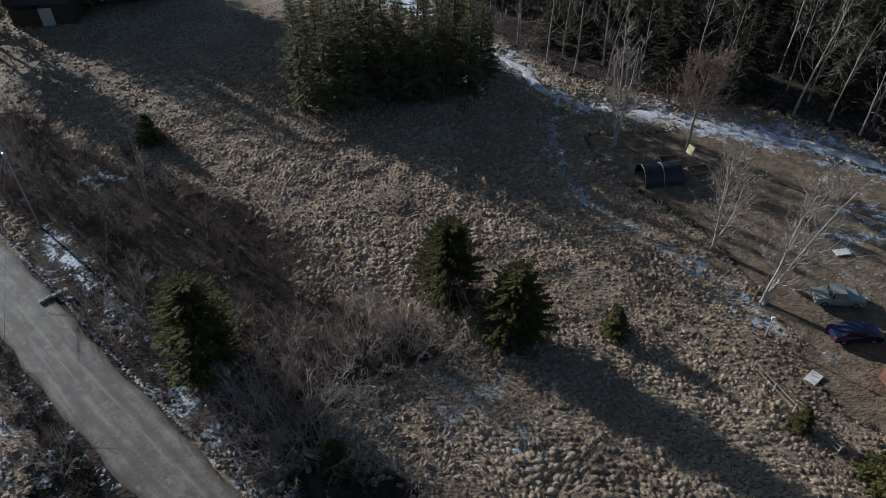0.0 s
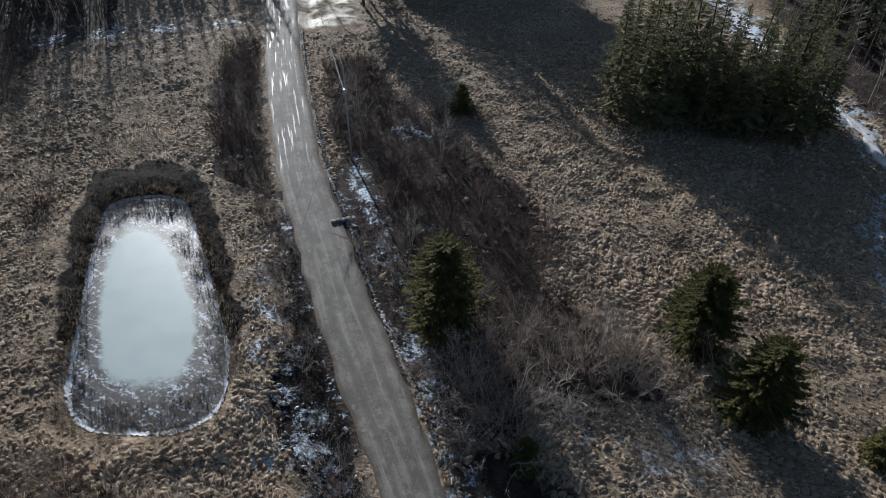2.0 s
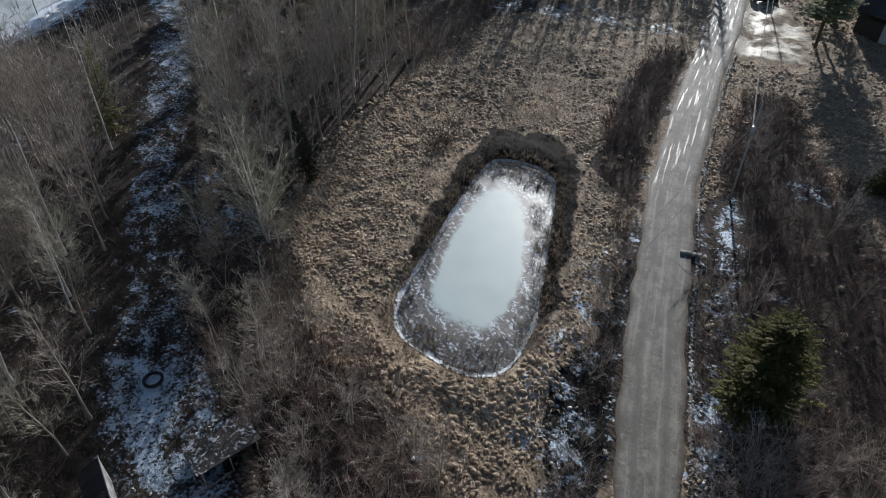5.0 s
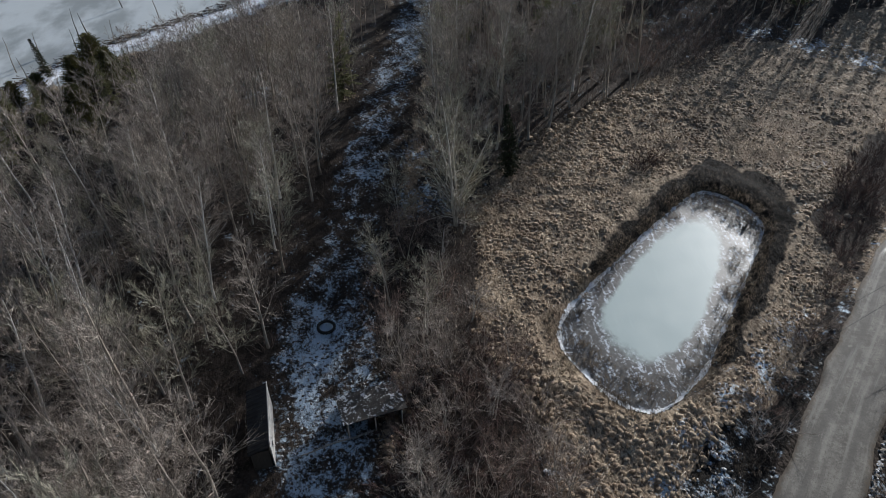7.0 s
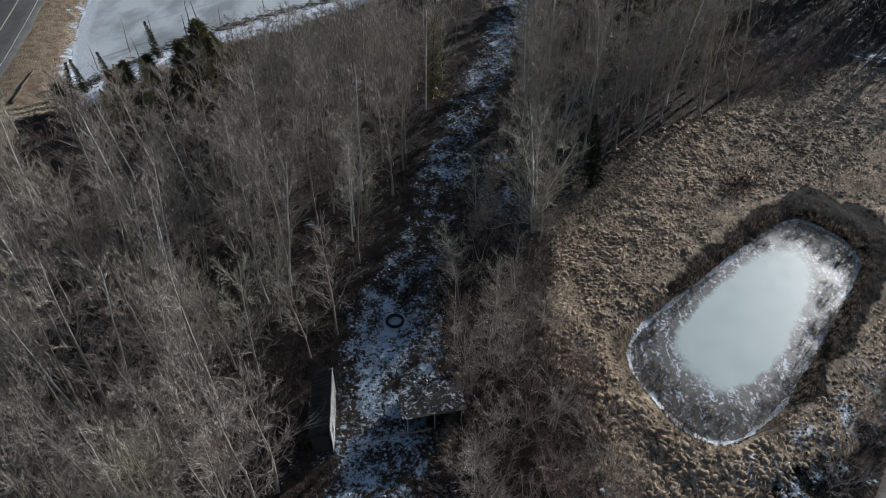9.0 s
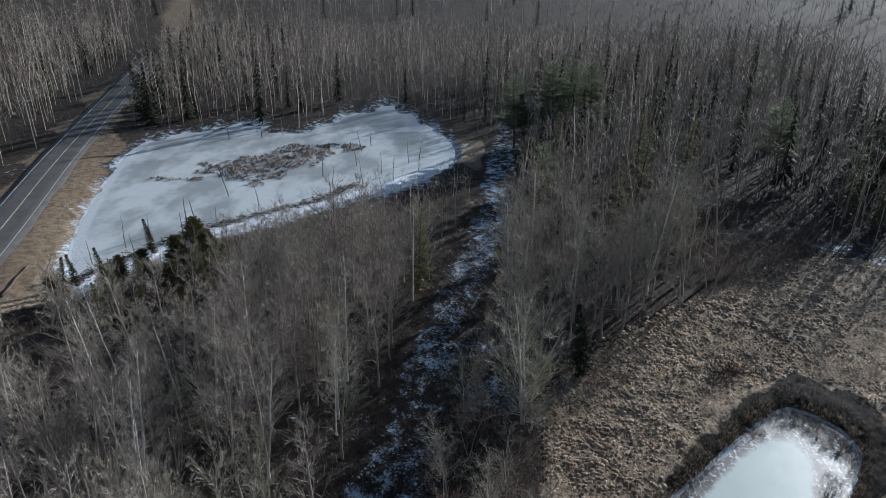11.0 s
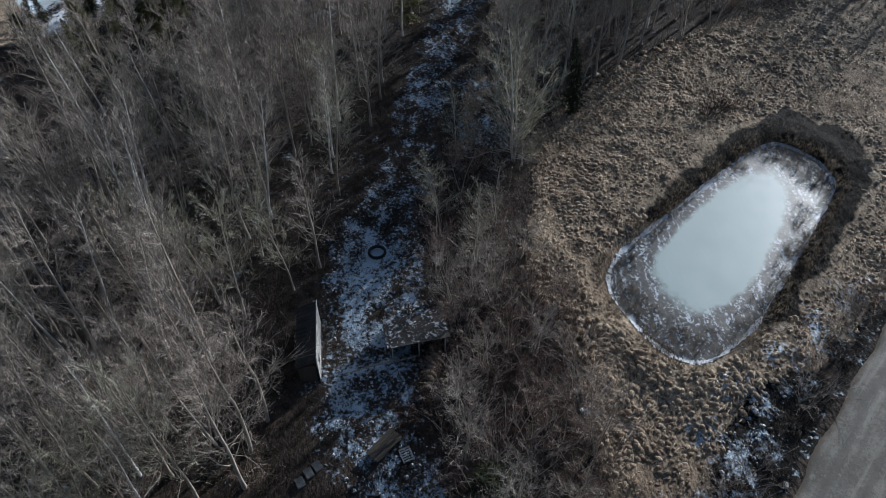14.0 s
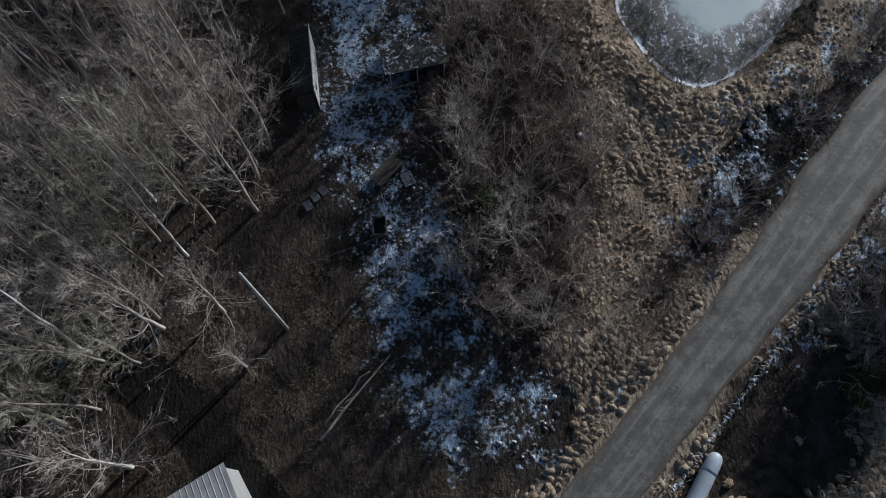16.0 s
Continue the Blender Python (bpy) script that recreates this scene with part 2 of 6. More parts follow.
STRAW = make_straw()
MOUND = make_mound()
DULL = make_leafy("dull_grass", (0.10, 0.085, 0.055), (0.235, 0.195, 0.14), 0.2)
SEDGE = make_leafy("black_sedge", (0.030, 0.024, 0.019), (0.085, 0.066, 0.05), 0.15)
REED = make_leafy("dry_reed", (0.055, 0.042, 0.03), (0.15, 0.118, 0.082), 0.2)
RUSSET = make_leafy("russet_reed", (0.13, 0.095, 0.072), (0.235, 0.178, 0.136), 0.2)
ASPHALT = plain("worn_asphalt", (0.098, 0.094, 0.09), 0.75, 0.22, 0.4, bump=0.2)
ROADPAINT = plain("road_paint", (0.50, 0.49, 0.46), 0.6, 0.2, 2.0)
YELLOWPAINT = plain("yellow_road_paint", (0.60, 0.54, 0.38), 0.6, 0.25, 2.0)
POLEWOOD = make_boards("weathered_pole", (0.54, 0.51, 0.47))
GREYWOOD = make_boards("grey_boards", (0.66, 0.645, 0.61))
DARKWOOD = make_boards("dark_boards", (0.085, 0.072, 0.06))
TANWOOD = make_boards("tan_boards", (0.36, 0.29, 0.20))
METALROOF = plain("grey_sheet_roof", (0.33, 0.335, 0.33), 0.55, 0.2, 0.6, 0.3)
SHEDROOF = plain("rusty_grey_sheet_roof", (0.045, 0.042, 0.040), 0.7, 0.4, 0.9, 0.2)
DARKROOF = plain("dark_sheet_roof", (0.060, 0.062, 0.066), 0.55, 0.3, 0.8, 0.2)
WIRE = plain("wire", (0.10, 0.10, 0.10), 0.5, 0.1, 3.0, 0.6)
STEEL = plain("galvanised_steel", (0.46, 0.47, 0.48), 0.45, 0.15, 2.0, 0.7)
RUBBER = plain("tyre_rubber", (0.022, 0.022, 0.022), 0.8, 0.3, 4.0, bump=0.3)
STONE = plain("fieldstone", (0.34, 0.32, 0.29), 0.85, 0.35, 2.0, bump=0.4)
STREAM_ICE = make_gritty("stream_ice", (0.20, 0.23, 0.26), 0.40)
SNOWMAT = plain("old_snow", (0.72, 0.75, 0.80), 0.6, 0.12, 2.0, bump=0.4)


RIME = make_gritty("rime", (0.20, 0.18, 0.15), 0.42)
GRITTY = make_gritty("gritty_snow", (0.17, 0.15, 0.125), 0.17)
FROST = make_gritty("frosted_grass", (0.085, 0.07, 0.055), 0.22)
SNOWY_BOARDS = make_gritty("snow_dusted_boards", (0.045, 0.040, 0.036), 0.17)


# ---- mesh building ----
class Geo:
    """Collects vertices and faces of one mesh."""

    def __init__(self):
        self.v, self.f = [], []

    def add(self, verts, faces):
        k = len(self.v)
        self.v.extend(tuple(p) for p in verts)
        self.f.extend(tuple(i + k for i in q) for q in faces)
        return self

    def box(self, lo, hi, m=None):
        c = [Vector((x, y, z)) for z in (lo[2], hi[2]) for y in (lo[1], hi[1]) for x in (lo[0], hi[0])]
        if m:
            c = [m @ p for p in c]
        return self.add(c, [(0, 2, 3, 1), (4, 5, 7, 6), (0, 1, 5, 4), (2, 6, 7, 3), (0, 4, 6, 2), (1, 3, 7, 5)])

    def tube(self, path, radii, sides=5, cap=False):
        """A tapered tube along points; a last radius of 0 closes it to a tip."""
        pts = [Vector(p) for p in path]
        verts, faces = [], []
        for i, p in enumerate(pts):
            d = pts[min(i + 1, len(pts) - 1)] - pts[max(i - 1, 0)]
            d = d.normalized() if d.length > 1e-9 else Vector((0, 0, 1))
            a = d.cross(Vector((1, 0, 0)) if abs(d.x) < 0.8 else Vector((0, 1, 0))).normalized()
            b = d.cross(a)
            for k in range(sides):
                w = 2 * math.pi * k / sides
                verts.append(p + (a * math.cos(w) + b * math.sin(w)) * radii[i])
        for i in range(len(pts) - 1):
            for k in range(sides):
                k2 = (k + 1) % sides
                faces.append((i * sides + k, i * sides + k2, (i + 1) * sides + k2, (i + 1) * sides + k))
        if cap:
            faces.append(tuple(range(sides))[::-1])
            faces.append(tuple((len(pts) - 1) * sides + k for k in range(sides)))
        return self.add(verts, faces)

    def mesh(self, name, material, smooth=False):
        me = bpy.data.meshes.new(name)
        me.from_pydata(self.v, [], self.f)
        me.materials.append(material)
        if smooth:
            me.polygons.foreach_set("use_smooth", [True] * len(me.polygons))
        return me


def part(name, geo, material, parent, label="", smooth=False):
    """Links a Geo as one mesh under a thing or part."""
    ob = new(name, geo.mesh(name, material, smooth))
    ob.parent = parent
    if label:
        ob["label"] = label
    return ob


def thing(name, label, category, m=None, group="", kind=""):
    """An empty at the base of a thing, for its parts."""
    ob = new(name)
    ob.empty_display_size = 0.3
    if m:
        ob.matrix_basis = m
    return tagged(ob, label, category, group, kind)


def solid(name, geo, material, label, category, m=None, group="", kind="", smooth=False):
    ob = new(name, geo.mesh(name, material, smooth))
    if m:
        ob.matrix_basis = m
    return tagged(ob, label, category, group, kind)


# ---- lie of the land ----
def lattice(ix, iy, seed):
    h = (ix.astype(np.int64) * 374761393 + iy.astype(np.int64) * 668265263 + seed * 1442695041) & 0x7FFFFFFF
    h = ((h ^ (h >> 13)) * 1274126177) & 0x7FFFFFFF
    return ((h ^ (h >> 16)) & 0xFFFF) / 65535.0


def rough(x, y, size, seed=1, octaves=3):
    """Smooth random field of 0 .. 1 with bumps of about that size in metres."""
    x, y = np.asarray(x, float), np.asarray(y, float)
    total, amp, norm = 0.0, 1.0, 0.0
    for o in range(octaves):
        u, v = x / size, y / size
        i, j = np.floor(u), np.floor(v)
        s, t = u - i, v - j
        s, t = s * s * (3 - 2 * s), t * t * (3 - 2 * t)
        a = lattice(i, j, seed + o) * (1 - s) + lattice(i + 1, j, seed + o) * s
        b = lattice(i, j + 1, seed + o) * (1 - s) + lattice(i + 1, j + 1, seed + o) * s
        total, norm = total + amp * (a * (1 - t) + b * t), norm + amp
        amp, size = amp * 0.5, size * 0.5
    return total / norm


def inside(poly, x, y):
    """Metres inside a polygon (negative outside)."""
    x, y = np.asarray(x, float), np.asarray(y, float)
    best, odd = np.full(x.shape, 1e9), np.zeros(x.shape, bool)
    for (ax, ay), (bx, by) in zip(poly, poly[1:] + poly[:1]):
        dx, dy = bx - ax, by - ay
        t = np.clip(((x - ax) * dx + (y - ay) * dy) / (dx * dx + dy * dy + 1e-12), 0, 1)
        best = np.minimum(best, np.hypot(x - ax - t * dx, y - ay - t * dy))
        if ay != by:
            odd ^= ((ay > y) != (by > y)) & (x < (bx - ax) * (y - ay) / (by - ay) + ax)
    return np.where(odd, best, -best)


def line_gap(line, x, y):
    """Metres from a broken line."""
    x, y = np.asarray(x, float), np.asarray(y, float)
    best = np.full(x.shape, 1e9)
    for (ax, ay), (bx, by) in zip(line, line[1:]):
        dx, dy = bx - ax, by - ay
        t = np.clip(((x - ax) * dx + (y - ay) * dy) / (dx * dx + dy * dy), 0, 1)
        best = np.minimum(best, np.hypot(x - ax - t * dx, y - ay - t * dy))
    return best


def step(v, lo, hi):
    t = np.clip((v - lo) / (hi - lo), 0, 1)
    return t * t * (3 - 2 * t)


def curve(points, per=8, closed=False):
    """A smooth line through points."""
    p = [Vector(q) for q in points]
    n, out = len(p), []
    for i in range(n if closed else n - 1):
        a, b, c, d = (p[(i + k) % n] if closed else p[max(0, min(n - 1, i + k))] for k in (-1, 0, 1, 2))
        for s in range(per):
            t = s / per
            out.append(0.5 * ((2 * b) + (c - a) * t + (2 * a - 5 * b + 4 * c - d) * t * t + (3 * b - a - 3 * c + d) * t ** 3))
    return out if closed else out + [p[-1]]


def flat(points, per=8, closed=False):
    return [(q.x, q.y) for q in curve([(x, y, 0) for x, y in points], per, closed)]


# band of ground beside the house that is coloured near black
DARK_BAND = flat([(-14, -25.5), (-9.4, -21.5), (-6.7, -17.9), (-2.7, -14.4), (1.0, -10.5)], 5)
ROAD = flat([(22, -14), (10, 0), (-1.2, 10.2), (-7.6, 16.0), (-15.6, 23.2), (-22.2, 28.9), (-32.2, 37.6), (-38.6, 43.8), (-46.7, 51.2), (-56.0, 61.2),
             (-67.8, 74.4), (-82.6, 92.5), (-94, 105), (-112, 128), (-140, 165)], 6)
HIGHWAY = flat([(60, -30), (0, -47.5), (-60, -66.0), (-107, -79.4), (-156.8, -94.2), (-253, -119.7), (-362, -148.5), (-600, -215)], 6)
POND = flat([(-62.7, 37.2), (-60.2, 40.2), (-56.5, 41.2), (-53.3, 39.6), (-46.8, 34.9), (-40.5, 30.0), (-36.0, 26.3), (-32.8, 21.8), (-33.4, 18.6),
             (-37.0, 16.0), (-40.8, 14.6), (-44.6, 15.9), (-48.2, 19.4), (-53.0, 24.6), (-58.0, 30.0), (-61.2, 33.8)], 5, True)
WHITE_ICE = flat([(-58.7, 35.2), (-56.6, 36.4), (-54.3, 36.0), (-49.9, 33.9), (-46.0, 31.4), (-42.0, 28.8), (-38.6, 25.2), (-37.1, 22.2), (-38.9, 19.6),
                  (-41.6, 18.3), (-44.4, 18.9), (-48.4, 22.2), (-54.0, 27.2), (-57.4, 31.4)], 5, True)
# black bank that rings the pond but for its near end
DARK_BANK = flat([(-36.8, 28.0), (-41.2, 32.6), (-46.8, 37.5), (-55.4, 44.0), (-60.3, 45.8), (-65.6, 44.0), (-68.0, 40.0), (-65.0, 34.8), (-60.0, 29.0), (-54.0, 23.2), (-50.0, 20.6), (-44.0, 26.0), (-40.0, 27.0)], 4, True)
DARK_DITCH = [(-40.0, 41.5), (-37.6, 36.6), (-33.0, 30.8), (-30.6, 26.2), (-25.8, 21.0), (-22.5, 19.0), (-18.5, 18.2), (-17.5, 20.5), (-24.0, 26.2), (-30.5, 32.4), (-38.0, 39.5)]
CLEARING = [(-57.5, -19.5), (-58.0, -13.0), (-43.0, -9.0), (-42.5, -15.0)]
GLADE = [(-120.5, 39.0), (-127.8, 65.0), (-103.4, 64.5), (-89.0, 40.0), (-103.0, 35.8)]
MARSH = flat([(-99.5, -63.6), (-121.6, -71.6), (-163.0, -81.5), (-173.0, -76.0), (-180.0, -70.0), (-184.5, -59.5), (-177.5, -48.0), (-179.5, -41.5), (-193.8, -35.3), (-212.1, -22.7),
              (-191.8, -12.0), (-169.5, -3.0), (-151.0, -2.8), (-133.5, -13.0), (-125.0, -22.8), (-114.2, -33.8), (-105.0, -45.7), (-92.4, -52.4), (-87.5, -55.0)], 4, True)
REED_ISLE = [(-139.3, -66.3), (-148.2, -60.9), (-155.0, -54.0), (-165.0, -43.1), (-171.5, -24.3), (-160.0, -29.0), (-149.6, -33.0), (-138.4, -44.5), (-140.5, -54.5)]
SNOW_SHORE = flat([(-88.5, -57.2), (-94.0, -53.8), (-105.6, -47.8), (-115.5, -36.5), (-126.0, -25.5), (-135.0, -15.8), (-148.5, -7.0)], 5)
DAM = flat([(-88.5, -58.5), (-97.0, -55.0), (-107.0, -49.0), (-117.0, -39.5), (-126.0, -29.0), (-136.0, -22.5)], 5)
TRAIL = flat([(-190, 14), (-150, 9), (-119.6, 6.3), (-97.1, 1.8), (-74.4, -2.5), (-63.4, -4.0), (-53.5, -5.2), (-45.2, -6.7), (-38.2, -6.5), (-27.0, -6.0),
              (-17.4, -2.0), (-11.5, -1.3), (-7.9, 0.5), (-6.4, 4.0)], 5)
STREAM = flat([(-18, 140), (-5.3, 117), (1.4, 107.5), (9.9, 97.8), (16.7, 85.5), (28.3, 81.5), (38.5, 77.8), (46.3, 74.6), (54.0, 68.6), (75, 58), (110, 48)], 5)
DITCH = flat([(15.5, 82), (13.9, 73.2), (17.0, 61.5), (23.4, 53.7), (27.5, 47.7), (30.5, 43)], 5)
WOOD_W = [(-30, -13.5), (-37, -15.5), (-43, -10.5), (-53, -8.6), (-63, -7.3), (-75, -6.2), (-97, -2.2), (-120, 2.0), (-145, 3.5), (-152, -1), (-140, -13.5),
          (-124, -21.5), (-114, -32.5), (-102, -43.5), (-90, -49.5), (-84, -54), (-80, -62), (-60, -56), (-20, -46), (5, -38), (2, -28), (-4, -24),
          (-9.5, -19.5), (-13, -14.5), (-20, -13)]
WOOD_N = [(-57.5, 3.0), (-66, 3.4), (-80, 4.5), (-100, 7.5), (-122, 11), (-150, 13), (-178, 4), (-200, -10), (-260, 0), (-260, 140), (-130, 120), (-112, 84),
          (-101, 71), (-103, 58), (-92, 44), (-86, 33), (-79, 24), (-70, 14.5), (-62, 9.5)]
WOOD_E = [(-12, 150), (3, 113), (12, 100.5), (19.5, 91.5), (32, 86), (46.5, 80.5), (56, 72.5), (80, 62), (150, 40), (190, 150), (60, 210), (-10, 200)]
BRUSH_ROAD_R = [(-14.5, 26.5), (-24.5, 36.0), (-35.5, 46.3), (-53.5, 66.5), (-63.5, 78.5), (-57, 82), (-44, 70), (-31, 64), (-22, 60.5), (-16, 55), (-13, 47),
                (-3, 43.5), (-0.5, 39), (-6, 35), (-9, 30)]
BRUSH_ROAD_L = [(-10, 13.2), (-17, 18.8), (-24, 24.8), (-35.5, 35.5), (-43, 42), (-50.5, 49), (-60, 59), (-71, 71.5), (-77, 80), (-80, 76), (-72, 64), (-62, 52.5), (-52, 44.5), (-44, 38), (-36, 31), (-27.5, 23.5), (-18.5, 16.5), (-11.5, 11)]
BRUSH_POND = [(-38, 0), (-41.5, 7), (-37, 10.4), (-28, 11.5), (-22, 11.5), (-14, 9.5), (-11.5, 5.5), (-15, 1.5), (-20, 0.3), (-28, -1.5)]
BRUSH_TRAIL = [(-61, 1.5), (-60, 9.5), (-50, 7.5), (-43, 7), (-41.5, 9), (-37, 1), (-40, -3), (-46, -3.6), (-54, -2)]
YARD = [(17, 76), (31, 78.5), (46, 73), (55, 66), (70, 55), (60, 25), (40, 24), (32, 33), (31, 44), (27, 56), (20, 66)]
LOT = [(-78.5, 87.0), (-71.3, 84.6), (-65.0, 92.0), (-73.0, 101.5), (-86.0, 108.0), (-96, 112), (-84, 97)]
SHOULDER_R = [(-84, -62.5), (-97.5, -65.5), (-121, -73.0), (-160, -83.5), (-172, -83), (-172, -93), (-122, -79), (-80, -67.5)]
# right verge: straw swapped for dark litter to paint the spruce's shade
SHADED_VERGE = [(-15, 25.8), (-6.5, 18.8), (-2, 15.5), (2, 21), (-3, 27.5), (-9, 31)]
LEAFY = [(-26, -14), (-20, -8), (-12, -4), (-9.5, 1), (-6.0, 4.2), (-3.5, 6.5), (-.5, 5), (5, -7), (7, -32), (-12, -28)]
# patches where snow has stayed: x, y, radius, amount
SNOW = [(10, 98, 4, .46), (5, 106, 4, .42), (15.5, 90, 3.5, .46), (20, 82.5, 2.6, .62), (-106, 63, 4.5, .44), (-99.5, 69, 4, .5), (-93, 75.5, 4, .5), (-86, 81, 3.5, .46), (-108, 48, 6, .3), (-116, 55, 6, .3), (-40.6, 66.6, 2.6, .5), (-21.3, 34.3, 1.8, .5), (-18.5, 32.2, 1.6, .5), (-40.4, 35.4, 2.0, .38), (-35.3, 31.0, 2.6, .4), (-28.9, 49.5, 1.8, .34),
        (-66, 53, 2.5, .3), (-58, 47, 2.4, .3), (-15.0, 27, 1.8, .42), (-64, 4.0, 4.0, .46), (-28.6, 10.8, 1.5, .34), (-89.5, 78, 5, .3), (-99, 73, 5, .3), (-44.4, -6.7, 1.6, .95),
        (2.4, 34.2, 2.6, .4), (-0.2, 36.2, 1.8, .36), (-34.7, 32.7, 2.4, .3), (22.5, 83, 3.0, .6), (13.5, 79.5, 2.4, .42), (-14.5, 27.8, 2.0, .42),
        (-13.2, 28.3, 1.8, .42), (-30.0, 23.2, 2.6, .42), (-36.0, 31.5, 2.4, .42), (-37.4, -2.5, 3.2, .42), (-73, 3.4, 4, .46), (-62, -33, 4, .3),
        (-92, -18, 6, .34), (-112, 46, 4, .36), (-7.5, 4.0, 1.6, .34), (-12.5, -1.6, 2.6, .42), (-25, -5.5, 3.0, .42), (-40, -8.5, 3.4, .42),
        (-33.5, 27, 2.0, .4), (-25, 20.5, 2.6, .44), (1.5, 33.5, 3.8, .40), (6, 30, 3.4, .38), (3.5, 35.5, 2.6, .34), (-28.5, 24.5, 2.2, .46), (-20.5, 17, 1.8, .38), (-17.5, 29.8, 2.0, .46), (-12, 24.5, 2.2, .42), (-24.5, 38.5, 2.0, .42), (-5, 33, 2.5, .36), (5, 31, 2.0, .36), (47, 76, 5, .42), (37, 79, 4, .42)]


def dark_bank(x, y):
    """Metres inside the dark bank (negative off it)."""
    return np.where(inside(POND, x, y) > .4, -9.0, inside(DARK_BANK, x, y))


def land(x, y):
    """Height of the ground."""
    x, y = np.asarray(x, float), np.asarray(y, float)
    z = (rough(x, y, 14, 3) - 0.5) * 0.5 + (rough(x, y, 2.2, 9, 2) - 0.5) * 0.22
    road = line_gap(ROAD, x, y)
    z = z * step(road, 3.0, 6.0) - 0.35 * np.exp(-((road - 4.6) / 1.2) ** 2)
    z = z + (0.12 - z) * step(-road, -3.3, -2.6)
    hw = line_gap(HIGHWAY, x, y)
    z = z * step(hw, 6, 12) + 0.9 * step(-hw, -13.0, -5.5)
    p = inside(POND, x, y)
    z = z * (1 - step(p, -5, -1)) + 0.25 * step(p, -6, -2.5) - 0.95 * step(p, -2.0, 1.2)
    m = inside(MARSH, x, y)
    z = z * (1 - step(m, -6, -1)) - 0.8 * step(m, -2.5, 0.5)
    z = z - 0.5 * np.exp(-(line_gap(STREAM, x, y) / 2.2) ** 2) - 0.35 * np.exp(-(line_gap(DITCH, x, y) / 1.4) ** 2)
    r = np.hypot(x, y)
    return z + 0.06 * np.clip(r - 330, 0, 3000) * (0.6 + 0.8 * rough(x, y, 240, 21, 2))


def woods(x, y):
    """How deep in a wood, in metres (negative in the open)."""
    x, y = np.asarray(x, float), np.asarray(y, float)
    w = np.maximum(np.maximum(inside(WOOD_W, x, y), inside(WOOD_N, x, y)), inside(WOOD_E, x, y))
    far = np.hypot(x + 60, y - 5) - np.where(x < -60, 112, 185)
    return np.maximum(w, far)


def cover(x, y):
    """Shares of dry grass, snow and bare earth on the ground."""
    n1, n2 = rough(x, y, 7, 31, 4), rough(x, y, 2.5, 37, 3)
    wood = step(woods(x, y) + (n1 - 0.5) * 6, -1.5, 2.0)
    brush = np.maximum(np.maximum(inside(BRUSH_ROAD_R, x, y), np.where((y > 46) | (y < 20), inside(BRUSH_ROAD_L, x, y), -9.0)), np.maximum(np.maximum(inside(BRUSH_POND, x, y), inside(BRUSH_TRAIL, x, y)), inside(SHADED_VERGE, x, y)))
    brush = step(brush + (n1 - 0.5) * 7, -1.5, 1.5)
    yard = step(inside(YARD, x, y) + (n1 - 0.5) * 5, -1, 1.5)
    trail = line_gap(TRAIL, x, y)
    grass = (1 - 0.92 * wood) * (1 - 0.8 * brush) * (1 - 0.85 * yard) * (1 - 0.85 * step(inside(LEAFY, x, y) + (n1 - .5) * 6, -1.5, 2)) * step(trail + (n2 - 0.5) * 3, 3.2, 6.0) * (0.70 + 0.6 * (n1 - 0.3)) * (1 - 0.9 * step(-y, 1, 3) * step(x, -66, -60))
    snow = 0.0 * x
    for sx, sy, sr, amount in SNOW:
        snow = np.maximum(snow, amount * np.exp(-(((x - sx) ** 2 + (y - sy) ** 2) / (sr * 1.25) ** 2)))
    near = step(-x, -12, 4)
    snow = np.maximum(snow, near * (0.19 + 0.50 * rough(x, y, 5.0, 43, 3)) * np.exp(-(trail / (4.0 + 1.2 * step(x, -55, -45))) ** 4))
    snow = np.maximum(snow, 0.52 * np.exp(-((line_gap(STREAM, x, y) - 0.5) / 4.2) ** 2) * (0.5 + n1))
    snow = np.maximum(snow, 0.50 * np.exp(-((line_gap(DITCH, x, y) + (n1 - .5) * 3) / 1.5) ** 2) * (0.45 + n2))
    road = line_gap(ROAD, x, y)
    grass = grass * (1 - 0.85 * step(-road + (n2 - .5) * 1.6, -4.9, -4.1) * step(-x, 18, 22) * step(x, -46, -42))
    snow = np.maximum(snow, 0.50 * np.exp(-((road - 6.2) / 2.4) ** 2) * (0.35 + n1) * step(-x, 13, 20) * step(x, -48, -40))
    snow = np.maximum(snow, 0.22 * wood * (n1 + 0.25) + 0.40 * yard * step(n1, .40, .8))
    snow = np.maximum(snow, 0.55 * step(inside(MARSH, x, y) + (n2 - .5) * 6, -6.5, 0.0))
    earth = np.maximum(0.75 * yard, step(inside(LOT, x, y) + (n2 - .5) * 3, -1, 1))
    earth = np.maximum(earth, step(inside(SHOULDER_R, x, y) + (n2 - .5) * 3, -1.0, 1.0))
    hw = line_gap(HIGHWAY, x, y)
    earth = np.maximum(earth, step(-hw + (n2 - .5) * 2, -6.5, -5))
    snow = snow * (1 - 0.9 * step(earth, .5, .9) * (1 - yard))
    snow = np.maximum(snow, (0.26 + 0.30 * n2) * np.exp(-((road - 3.2) / .45) ** 2))
    return np.clip(grass, 0, 1), np.clip(snow, 0, 1), np.clip(earth, 0, 1)


def lumps(x, y, g):
    """Tussocky relief of the grassland."""
    return g * 0.52 * (rough(x, y, 1.35, 71, 2) - 0.4) * step(line_gap(ROAD, x, y), 3.2, 5.2) * step(-inside(POND, x, y), 0.5, 2.5) * step(line_gap(HIGHWAY, x, y), 7, 13)


